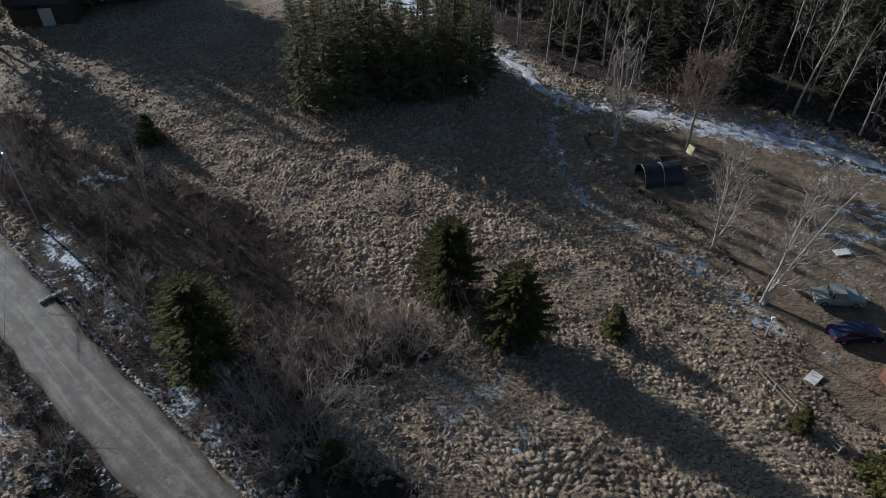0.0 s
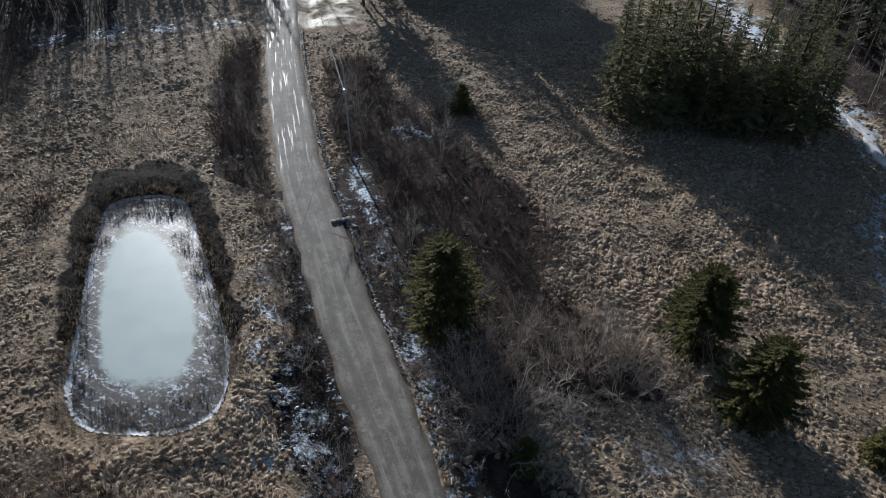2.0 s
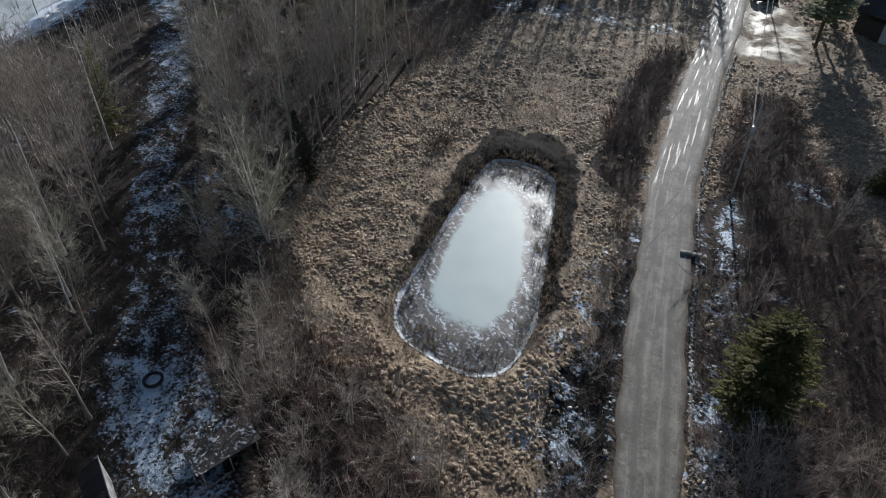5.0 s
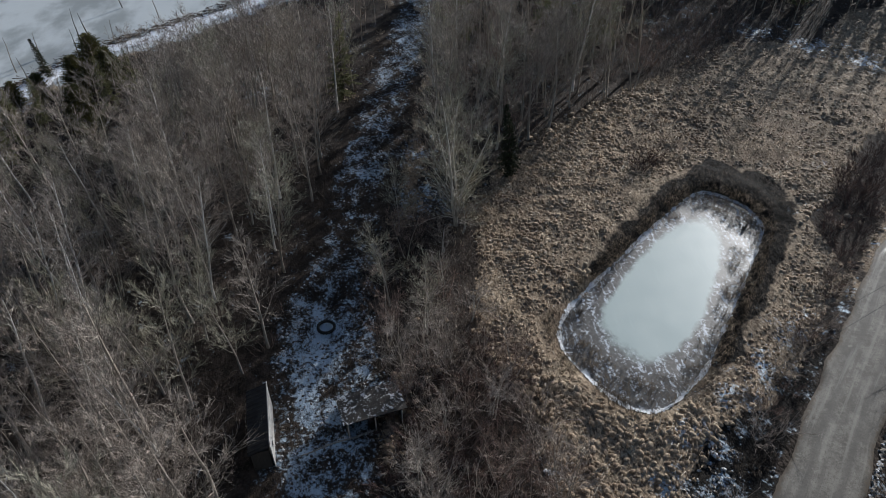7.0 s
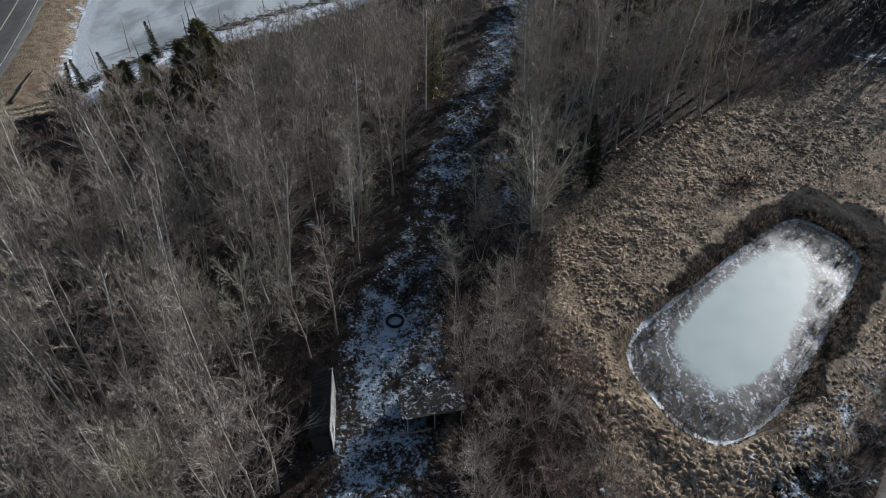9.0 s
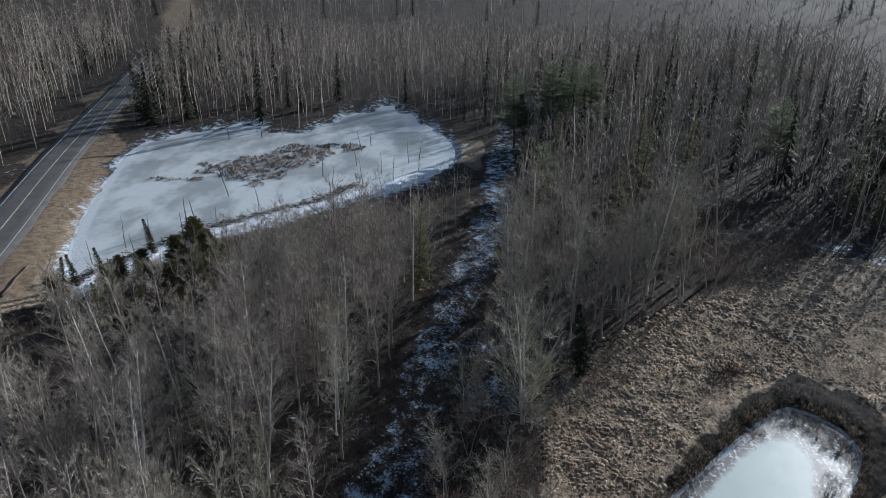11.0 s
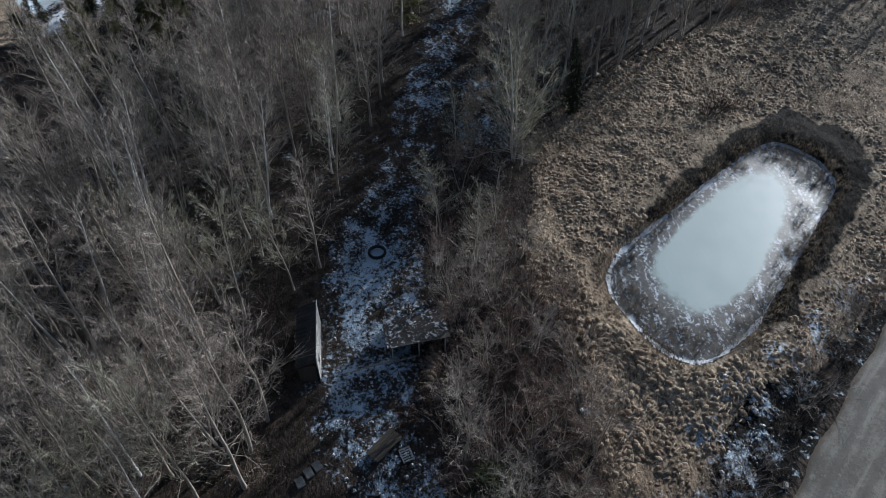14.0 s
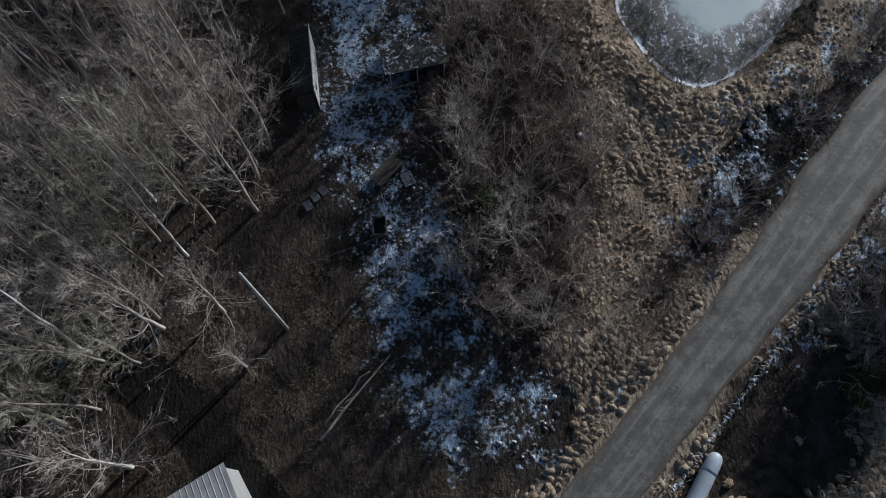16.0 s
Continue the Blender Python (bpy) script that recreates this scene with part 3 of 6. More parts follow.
def spread(lo, hi, fine, out, grow=1.22):
    """Grid lines: fine between lo and hi, then wider and wider to the horizon."""
    mid = list(np.arange(lo, hi + fine / 2, fine))
    a, s = [lo], fine
    while a[-1] > -out:
        s *= grow
        a.append(a[-1] - s)
    b, s = [mid[-1]], fine
    while b[-1] < out:
        s *= grow
        b.append(b[-1] + s)
    return np.array(a[:0:-1] + mid + b[1:])


def build_ground():
    xs, ys = spread(-132, 66, 0.62, 3200), spread(-62, 122, 0.62, 3200)
    X, Y = np.meshgrid(xs, ys)
    x, y = X.ravel(), Y.ravel()
    g, s, e = cover(x, y)
    z = land(x, y) + lumps(x, y, g)
    w, h = len(xs), len(ys)
    i = (np.arange(h - 1)[:, None] * w + np.arange(w - 1)[None, :]).ravel()
    me = bpy.data.meshes.new("ground")
    me.vertices.add(w * h)
    me.vertices.foreach_set("co", np.stack([x, y, z], 1).ravel())
    quads = np.stack([i, i + 1, i + w + 1, i + w], 1)
    me.loops.add(quads.size), me.polygons.add(len(quads))
    me.loops.foreach_set("vertex_index", quads.ravel())
    me.polygons.foreach_set("loop_start", np.arange(len(quads)) * 4)
    me.update(calc_edges=True)
    me.polygons.foreach_set("use_smooth", [True] * len(quads))
    col = me.attributes.new("cover", "FLOAT_COLOR", "POINT")
    col.data.foreach_set("color", np.stack([g, s, e, np.ones_like(g)], 1).ravel())
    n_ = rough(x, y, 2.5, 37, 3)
    # how black the ground gets: band by the house, pond bank, ditch
    wet = step(-line_gap(DARK_BAND, x, y) + (n_ - .5) * 1.6, -2.4, -1.4)
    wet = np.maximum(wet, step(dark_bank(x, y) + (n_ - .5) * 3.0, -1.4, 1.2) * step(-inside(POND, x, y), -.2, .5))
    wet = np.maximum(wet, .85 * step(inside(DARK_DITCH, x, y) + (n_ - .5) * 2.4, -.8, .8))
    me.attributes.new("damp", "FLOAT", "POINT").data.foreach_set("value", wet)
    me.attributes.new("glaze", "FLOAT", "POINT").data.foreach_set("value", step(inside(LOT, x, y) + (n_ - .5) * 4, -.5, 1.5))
    me.materials.append(GROUND)
    return tagged(new("ground", me), "winter ground of dry tan grass, dark litter and thin snow", "ground", kind="structure")


def ribbon(name, line, half, z, material, label, category, across=5, offset=0.0, wet=None, wild=0.0, taper=None):
    """A strip along a line, with its edges turned down."""
    pts = [Vector((x, y, 0)) for x, y in line]
    verts, faces, acr, wets, run = [], [], [], [], []
    cols = [(-1.06, -0.25)] + [(-1 + 2 * k / (across - 1), 0.05 * (1 - (-1 + 2 * k / (across - 1)) ** 2)) for k in range(across)] + [(1.06, -0.25)]
    for i, p in enumerate(pts):
        d = (pts[min(i + 1, len(pts) - 1)] - pts[max(i - 1, 0)]).normalized()
        side = Vector((d.y, -d.x, 0))
        for u, up in cols:
            edge = 1 + wild * (2.4 * float(rough(np.array([p.x + 40 * (u > 0)]), np.array([p.y]), 4.5, 67, 2)[0]) - 1.25)
            q = p + side * (offset + u * half * (taper(p) if taper else 1) * edge * (1 + 0.05 * math.sin(i * 1.7 + (3 if u > 0 else 0)) * (abs(u) > 0.9)))
            verts.append((q.x, q.y, z + up * min(half / 2.5, 1)))
            acr.append(u)
            wets.append(wet(q.x, q.y) if wet else 0)
            run.append(run[-len(cols)] + (p - pts[i - 1]).length if i else 0.0)
    n = len(cols)
    for i in range(len(pts) - 1):
        for k in range(n - 1):
            faces.append((i * n + k, i * n + k + 1, (i + 1) * n + k + 1, (i + 1) * n + k)[::-1])
    me = bpy.data.meshes.new(name)
    me.from_pydata(verts, [], faces)
    for key, vals in (("across", acr), ("wet", wets), ("along", run)):
        me.attributes.new(key, "FLOAT", "POINT").data.foreach_set("value", vals)
    me.materials.append(material)
    me.polygons.foreach_set("use_smooth", [True] * len(faces))
    return tagged(new(name, me), label, category, kind="structure")


def build_ice(name, outer, inner, z, material, label):
    """A sheet of ice: rings from the shore to the middle, with how far in each lies."""
    cx, cy = (sum(p[k] for p in inner) / len(inner) for k in (0, 1))
    n = 96

    def polar(poly):
        out = []
        for k in range(n):
            w = 2 * math.pi * k / n
            dx, dy = math.cos(w), math.sin(w)
            best = 0
            for (ax, ay), (bx, by) in zip(poly, poly[1:] + poly[:1]):
                ex, ey = bx - ax, by - ay
                det = dx * ey - dy * ex
                if abs(det) > 1e-9:
                    t = ((ax - cx) * ey - (ay - cy) * ex) / det
                    s = ((ax - cx) * dy - (ay - cy) * dx) / det
                    if t > best and 0 <= s <= 1:
                        best = t
            out.append(best)
        return out
    ro, ri = polar(outer), polar(inner)
    verts, faces, val = [], [], []
    rings = [(1.0, 0), (0.75, .25), (0.5, .5), (0.25, .75), (0, 1.0)] + [(-k, v) for k, v in ((0.15, 1.35), (0.3, 1.8), (0.6, 2.2), (0.97, 2.4))]
    for s, v in rings:
        for k in range(n):
            w = 2 * math.pi * k / n
            r = ri[k] + (ro[k] - ri[k]) * s if s >= 0 else ri[k] * (1 + s)
            r *= 1.01 if s == 1 else 1
            verts.append((cx + r * math.cos(w), cy + r * math.sin(w), z))
            val.append(v)
    for i in range(len(rings) - 1):
        for k in range(n):
            k2 = (k + 1) % n
            faces.append((i * n + k, i * n + k2, (i + 1) * n + k2, (i + 1) * n + k))
    faces.append(tuple((len(rings) - 1) * n + k for k in range(n)))
    me = bpy.data.meshes.new(name)
    me.from_pydata(verts, [], faces)
    me.attributes.new("inner", "FLOAT", "POINT").data.foreach_set("value", val)
    me.materials.append(material)
    return tagged(new(name, me), label, "ice", kind="structure")


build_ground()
ribbon("road", ROAD, 2.65, 0.16, GRAVEL, "packed gravel road with wheel ruts and frosty edges", "road", 7,
       wet=lambda x, y: float(step(np.array(-x), 36, 60)), wild=.035, taper=lambda p: 1 - .27 * float(step(np.array(p.x), -24, -5)))


def windrow(line, offset, first, last):
    """A low uneven ridge of snow and grit along the road's edge."""
    rng = random.Random(17)
    pts = [Vector((x, y, 0)) for x, y in flat(line[first:last], 16)]
    g = Geo()
    verts, faces = [], []
    for i, p in enumerate(pts):
        d = (pts[min(i + 1, len(pts) - 1)] - pts[max(i - 1, 0)]).normalized()
        side = Vector((d.y, -d.x, 0))
        c = p + side * (offset + .25 + rng.gauss(0, .07))
        lump = float(rough(np.array([p.x]), np.array([p.y]), 2.6, 29, 2)[0])
        w, h = rng.uniform(.10, .26), max(-.06, (lump - .42) * .5 + rng.gauss(0, .03))
        for u, k in ((-1, -.06), (-.4, h), (.3, h * rng.uniform(.5, 1)), (1, -.1)):
            verts.append(c + side * u * w + Vector((0, 0, .12 + k)))
    for i in range(len(pts) - 1):
        for k in range(3):
            faces.append((i * 4 + k, (i + 1) * 4 + k, (i + 1) * 4 + k + 1, i * 4 + k + 1))
    g.add(verts, faces)
    return tagged(new("snow_ridge", g.mesh("snow_ridge", GRITTY)), "low ridge of gritty snow along the gravel road", "snow", kind="structure")


windrow(ROAD, 2.95, 12, 64)
ribbon("highway", HIGHWAY, 4.6, 0.98, ASPHALT, "two-lane worn grey asphalt highway", "road", 5)
for name_, off, mat_ in (("edge_line", 3.45, ROADPAINT), ("edge_line", -3.45, ROADPAINT), ("centre_line", 0.0, YELLOWPAINT)):
    ribbon(name_, HIGHWAY, 0.065, 1.045 if off else 1.062, mat_, "painted line along the highway", "road marking", 3, off)
build_ice("pond_ice", POND, WHITE_ICE, -0.42, POND_ICE, "frozen pond, milky white ice with a dark rim")
ribbon("stream_ice", flat(STREAM, 3), 1.05, -0.30, STREAM_ICE, "frozen stream with blue-white broken ice", "ice", 7, wild=.85)


def rime_rim(line, z):
    """A thin uneven crust of rime where the ice meets the bank."""
    pts = [Vector((x, y, 0)) for x, y in flat(line, 4, True)]
    rng, wide = random.Random(19), []
    verts, faces, n = [], [], len(pts)
    for i, p in enumerate(pts):
        d = (pts[(i + 1) % n] - pts[i - 1]).normalized()
        inward = Vector((-d.y, d.x, 0)) * (1 if sum(a.x * b.y - b.x * a.y for a, b in zip(pts, pts[1:])) > 0 else -1)
        w = max(.0, .10 + .42 * (float(rough(np.array([p.x]), np.array([p.y]), 3.0, 97, 2)[0]) - .42) + rng.gauss(0, .05))
        wide.append(w)
        for k, h in ((-1.0, .12), (-.1, .07), (1.0, .012)):
            q = p + inward * (k * w * 1.3 + .12)
            verts.append((q.x, q.y, z + h))
    for i in range(n):
        for k in range(2 if wide[i] > .05 else 0):
            a, b = i * 3 + k, ((i + 1) % n) * 3 + k
            faces.append((a, b, b + 1, a + 1))
    return tagged(new("rime_rim", Geo().add(verts, faces).mesh("rime_rim", RIME)), "thin white rime crust round the pond's edge", "ice", kind="structure")


rime_rim(POND, -0.42)
marsh_in = [(x * 0.94 - 140 * 0.06, y * 0.94 - 42 * 0.06) for x, y in MARSH]
build_ice("marsh_ice", MARSH, marsh_in, -0.55, MARSH_ICE, "frozen beaver pond with grey-blue ice")


ribbon("snow_bank", SNOW_SHORE, 1.9, -0.46, SNOWMAT, "white snow and shelf ice along the marsh's wooded shore", "snow", 7, wild=.8)


# ---- plants ----
def sway(rng, base, way, length, bits, wob, lift=0.0):
    """A wavering line that starts at base and goes along way."""
    p, d = Vector(base), Vector(way).normalized()
    out = [p.copy()]
    for _ in range(bits):
        d = (d + Vector((rng.gauss(0, wob), rng.gauss(0, wob), rng.gauss(0, wob) + lift))).normalized()
        p = p + d * (length / bits)
        out.append(p.copy())
    return out


def along(path, t):
    f = t * (len(path) - 1)
    i = min(int(f), len(path) - 2)
    return path[i].lerp(path[i + 1], f - i), (path[i + 1] - path[i]).normalized()


def blade(g, rng, a, b, half):
    """A thin flat twig from a to b that narrows to a tip."""
    n = (b - a).cross(Vector((rng.gauss(0, 1), rng.gauss(0, 1), rng.gauss(0, 1)))).normalized() * half
    g.add([a - n, a + n, b], [(0, 1, 2)])


def bare_tree(seed, height, bole, twig, bark, stems=1, limbs=22, subs=10, twigs=13, reach=0.34, rise=0.75, first=0.22, thick=1.0, splay=0.11, crook=0.13):
    """A leafless tree, at the origin: trunk with crooked limbs, and a crown of fine forking branches."""
    rng = random.Random(seed)
    trunk, crown = Geo(), Geo()
    for s in range(stems):
        lean = Vector((rng.gauss(0, 0.05 + splay * (stems > 1)), rng.gauss(0, 0.05 + splay * (stems > 1)), 1))
        h = height * (1 if s == 0 else rng.uniform(0.7, 0.95))
        spine = sway(rng, (rng.gauss(0, .15) * (stems > 1), rng.gauss(0, .15) * (stems > 1), -0.15), lean, h, 9, 0.045, 0.04)
        r0 = bole * (1 if stems == 1 else 0.72)
        trunk.tube(spine, [r0 * (1.25 if k == 0 else 1) * (1 - k / 9.4) + 0.012 for k in range(10)], 6)
        for k in range(limbs // stems + 1):
            t = first + (0.97 - first) * (k + rng.random()) / (limbs // stems + 1)
            p, d = along(spine, t)
            w = k * 2.4 + rng.uniform(-.5, .5)
            way = Vector((math.cos(w), math.sin(w), rise + rng.uniform(-.25, .45)))
            ln = h * reach * (1.08 - 0.75 * t) * rng.uniform(0.6, 1.3) + 0.6
            limb = sway(rng, p, way, ln, 5, crook, 0.03)
            rl = max(0.016, r0 * 0.33 * (1.1 - t))
            trunk.tube(limb, [rl, rl * .78, rl * .58, rl * .4, rl * .26, 0.007], 3)
            for j in range(subs):
                q, e = along(limb, 0.18 + 0.80 * (j + rng.random()) / subs)
                sub = sway(rng, q, e + Vector((rng.gauss(0, .55), rng.gauss(0, .55), rng.gauss(0.25, .35))), ln * rng.uniform(0.22, 0.55) + .25, 2, 0.16, 0.05)
                n = (sub[2] - sub[0]).cross(Vector((rng.gauss(0, 1), rng.gauss(0, 1), rng.gauss(0, 1)))).normalized() * min(.016, max(0.009, rl * .3)) * thick
                crown.add([sub[0] - n, sub[0] + n, sub[1] + n * .7, sub[1] - n * .7, sub[2]], [(0, 1, 2, 3), (3, 2, 4)])
                for _ in range(twigs):
                    q2, e2 = along(sub, rng.uniform(0.1, 1.0))
                    tip = q2 + (e2 + Vector((rng.gauss(0, .55), rng.gauss(0, .55), rng.gauss(.2, .4)))).normalized() * rng.uniform(0.25, 0.80) * (0.5 + height / 26)
                    blade(crown, rng, q2, tip, 0.0105 * thick)
    return trunk.mesh("trunk", bark, True), crown.mesh("crown", twig)


def shrub_mesh(seed, height, width, stems, twig, forks=7):
    """Crooked stems that fork into a haze of short fine twigs."""
    rng = random.Random(seed)
    g = Geo()
    for _ in range(stems):
        w, r = rng.uniform(0, 6.283), width * 0.45 * math.sqrt(rng.random())
        base = (r * math.cos(w) * .7, r * math.sin(w) * .7, -0.1)
        stem = sway(rng, base, (math.cos(w) * rng.uniform(.1, .9), math.sin(w) * rng.uniform(.1, .9), 1), height * rng.uniform(0.45, 1.05), 3, 0.24, 0.02)
        g.tube(stem, [0.019, 0.015, 0.010, 0.004], 3)
        for _ in range(forks):
            q, e = along(stem, rng.uniform(0.2, 1))
            tip = q + (e + Vector((rng.gauss(0, .6), rng.gauss(0, .6), rng.gauss(.1, .4)))).normalized() * rng.uniform(.22, .62) * (0.4 + height * 0.25)
            blade(g, rng, q, tip, 0.0095)
            tip2 = q.lerp(tip, .4) + (tip - q + Vector((rng.gauss(0, .25), rng.gauss(0, .25), rng.gauss(.05, .2)))) * .55
            blade(g, rng, q.lerp(tip, .4), tip2, 0.0075)
    return g.mesh("shrub", twig)


def conifer(seed, height, width, needles, bare=0.06, droop=0.35, gap=0.42, full=1.0, pointed=1.0, lush=1.0, ragged=.17, spray=1.0):
    """A spruce or fir: trunk, and whorls of drooping boughs set with small sprays of needles."""
    rng = random.Random(seed)
    trunk, crown = Geo(), Geo()
    spine = sway(rng, (0, 0, -0.15), (rng.gauss(0, .02), rng.gauss(0, .02), 1), height, 8, 0.015)
    trunk.tube(spine, [0.016 * height * (1 - k / 8.3) + 0.01 for k in range(9)], 6)
    z = height * bare + 0.15
    while z < height * 0.985:
        t = z / height
        p, _ = along(spine, t)
        rad = width * 0.5 * (1 - t) ** (0.85 * pointed) * min(1, 0.62 + t * 2.2) * rng.uniform(1 - ragged, 1 + ragged * .9)
        for k in range(max(4, int((6 + 2 * rng.random()) * full))):
            if rng.random() < 0.10:
                continue
            w, ln = rng.uniform(0, 6.283), max(0.25, rad * rng.uniform(0.65, 1.18))
            out = Vector((math.cos(w), math.sin(w), 0))
            dr = droop * rng.uniform(.6, 1.4) * (1.15 - t) - 0.25 * t
            bough = [p, p + out * ln * .45 + Vector((0, 0, -dr * ln * .35 + .04)), p + out * ln + Vector((0, 0, -dr * ln * .75 + .12 * ln))]
            trunk.tube(bough if ln > 1.5 else [bough[0], bough[2]], [0.022, 0.015, 0.005][3 - (3 if ln > 1.5 else 2):], 3)
            m = max(3, int(ln * 4.4 * lush))
            for j in range(m):
                q, e = along(bough, 0.18 + 0.82 * (j + rng.random() * .6) / m)
                for sgn in (-1, 1):
                    side = Vector((-out.y, out.x, 0)) * sgn
                    sl = spray * (0.16 + 0.26 * ln * (1 - 0.65 * j / m)) * rng.uniform(.6, 1.3)
                    tip = q + (e * 0.75 + side * rng.uniform(.5, 1.0) + Vector((0, 0, rng.uniform(-.45, .12)))).normalized() * sl
                    mid = q.lerp(tip, .45)
                    n = (tip - q).cross(Vector((rng.gauss(0, .35), rng.gauss(0, .35), 1))).normalized() * (0.062 + 0.115 * sl) * (1.35 if lush < 1 else 1)
                    crown.add([q, mid - n, tip, mid + n + Vector((0, 0, -.03))], [(0, 1, 2), (0, 2, 3)])
            crown.add([bough[2] + Vector((-.05, 0, .03)), bough[2] + out * .18, bough[2] + Vector((.05, .05, -.05))], [(0, 1, 2)])
        z += gap * rng.uniform(.75, 1.2) * (0.55 + 0.5 * (1 - t)) * (0.5 + height / 26)
    for k in range(5):
        w = k * 1.26
        a = spine[-1] + Vector((0, 0, -.5))
        crown.add([a, a + Vector((math.cos(w) * .16, math.sin(w) * .16, .12)), spine[-1] + Vector((0, 0, .18))], [(0, 1, 2)])
    return trunk.mesh("trunk", CONIFER_BARK, True), crown.mesh("crown", needles)


def grown(name, meshes, label, category, group=""):
    """A plant at the origin; its copies take their place."""
    ob = thing(name, label, category, None, group)
    for me in meshes:
        child = new(me.name.split(".")[0], me)
        child.parent = ob
    return ob


def stand(proto, x, y, turn, size=1.0, label="", lean=0.0, sink=0.0):
    """A copy of a plant with its foot on the ground."""
    z = float(land(np.array([x]), np.array([y]))[0]) - sink
    ob = copy_thing(proto, pose(x, y, z, lean, 0, turn))
    ob.scale = (size, size, size * (0.94 + 0.12 * ((turn * 7) % 1)))
    if label:
        ob["label"] = label
    return ob


def scatter(seed, poly, gap, tries, keep=None, limit=9999, taken=None):
    """Random places in a polygon, no two closer than gap."""
    rng = random.Random(seed)
    xs, ys = [p[0] for p in poly], [p[1] for p in poly]
    cand = [(rng.uniform(min(xs), max(xs)), rng.uniform(min(ys), max(ys))) for _ in range(tries)]
    cx, cy = np.array([c[0] for c in cand]), np.array([c[1] for c in cand])
    ok = inside(poly, cx, cy) > 0
    if keep:
        ok &= keep(cx, cy)
    grid, out = {}, []
    for t in taken or ():
        grid.setdefault((int(t[0] // gap), int(t[1] // gap)), []).append(t)
    for c, o in zip(cand, ok):
        if not o:
            continue
        k = (int(c[0] // gap), int(c[1] // gap))
        if any((c[0] - q[0]) ** 2 + (c[1] - q[1]) ** 2 < gap * gap for i in (-1, 0, 1) for j in (-1, 0, 1) for q in grid.get((k[0] + i, k[1] + j), ())):
            continue
        grid.setdefault(k, []).append(c)
        out.append(c)
        if len(out) >= limit:
            break
    return out


def gone(*obs):
    """Takes away the patterns once their copies stand."""
    for ob in obs:
        for o in (*ob.children_recursive, ob):
            bpy.data.objects.remove(o)


GREY_LABEL = "leafless grey-brown woodland tree with fine upswept twigs"
bare = [grown("bare_tree", bare_tree(11, 13, .13, TWIG, BARK), GREY_LABEL, "tree", "bare woodland trees"),
        grown("bare_tree", bare_tree(12, 15, .15, TWIG, BARK, reach=.28, rise=1.0), GREY_LABEL, "tree", "bare woodland trees"),
        grown("bare_tree", bare_tree(13, 11, .10, TWIG, BARK, stems=3, limbs=18), "leafless clump-stemmed grey woodland tree", "tree", "bare woodland trees"),
        grown("bare_tree", bare_tree(14, 12, .11, OLIVE_TWIG, BARK, reach=.30, rise=.95), "leafless olive-grey poplar with dense twigs", "tree", "bare woodland trees"),
        grown("bare_tree", bare_tree(15, 14, .13, TWIG, WHITE_BARK, limbs=16, subs=8, reach=.25, rise=.9, first=.4), "leafless white-barked birch with thin twigs", "tree", "bare woodland trees"),
        grown("bare_tree", bare_tree(16, 9, .08, RED_TWIG, BARK, stems=2, limbs=14), "leafless young reddish-brown tree", "tree", "bare woodland trees")]
YARD_TREE = grown("bare_tree", bare_tree(21, 17, .21, TWIG, PALE_BARK, stems=3, limbs=40, subs=10, twigs=10, reach=.26, rise=1.0, first=.15, splay=.06, thick=1.5), "tall leafless pale poplar in the yard", "tree")
ROUND_TREE = grown("bare_tree", bare_tree(22, 12.5, .2, RED_TWIG, BARK, limbs=44, subs=13, twigs=20, thick=2.0, reach=.42, rise=.65, first=.3), "leafless round-crowned brown tree", "tree")
BIG_POPLAR = grown("bare_tree", bare_tree(23, 20, .22, OLIVE_TWIG, PALE_BARK, stems=4, limbs=92, subs=9, twigs=9, reach=.25, rise=.75, first=.03, splay=.10, thick=1.3), "large leafless olive-grey tree with many upswept limbs", "tree")
PALE_TREE = grown("bare_tree", bare_tree(25, 9.5, .15, TWIG, PALE_BARK, limbs=22, subs=10, twigs=12, reach=.46, rise=.55, first=.22, crook=.2), "leafless pale-limbed tree with a spreading crown", "tree")
SNAKY_TREE = grown("bare_tree", bare_tree(24, 6, .075, TWIG, PALE_BARK, stems=3, limbs=15, reach=.5, rise=.5), "small leafless tree with pale crooked limbs", "tree")
spruces = [grown("spruce_tree", conifer(31, 13.5, 5.4, NEEDLE, gap=.5, pointed=.9, ragged=.32), "dark green spruce tree", "tree", "spruce grove"),
           grown("spruce_tree", conifer(32, 12.5, 5.2, NEEDLE, gap=.5, bare=.14, pointed=.85, ragged=.36), "dark green spruce tree", "tree", "spruce grove"),
           grown("spruce_tree", conifer(33, 14.5, 5.6, NEEDLE, gap=.52, bare=.1, pointed=.95, ragged=.32), "dark green spruce tree", "tree", "spruce grove")]
# east wood spruces: the shade they stand in is put into darker needles
shaded_spruces = [grown("hemlock_tree", conifer(39, 14.5, 6.2, DARK_SHADED_NEEDLE, gap=.62, pointed=.8, lush=.9, ragged=.32), "tall spruce with deep shade in its needle colour", "tree", "east wood conifers"),
            grown("hemlock_tree", conifer(40, 12.5, 5.6, DARK_SHADED_NEEDLE, gap=.62, pointed=.75, lush=.9, ragged=.32), "spruce with deep shade in its needle colour", "tree", "east wood conifers")]
FIELD_SPRUCE = grown("spruce_tree", conifer(34, 8.6, 5.9, NEEDLE_Y, bare=.0, droop=.12, gap=.25, full=2.2, pointed=.5, lush=2.4, ragged=.36, spray=.48), "full yellow-green spruce standing in dry grass", "tree")
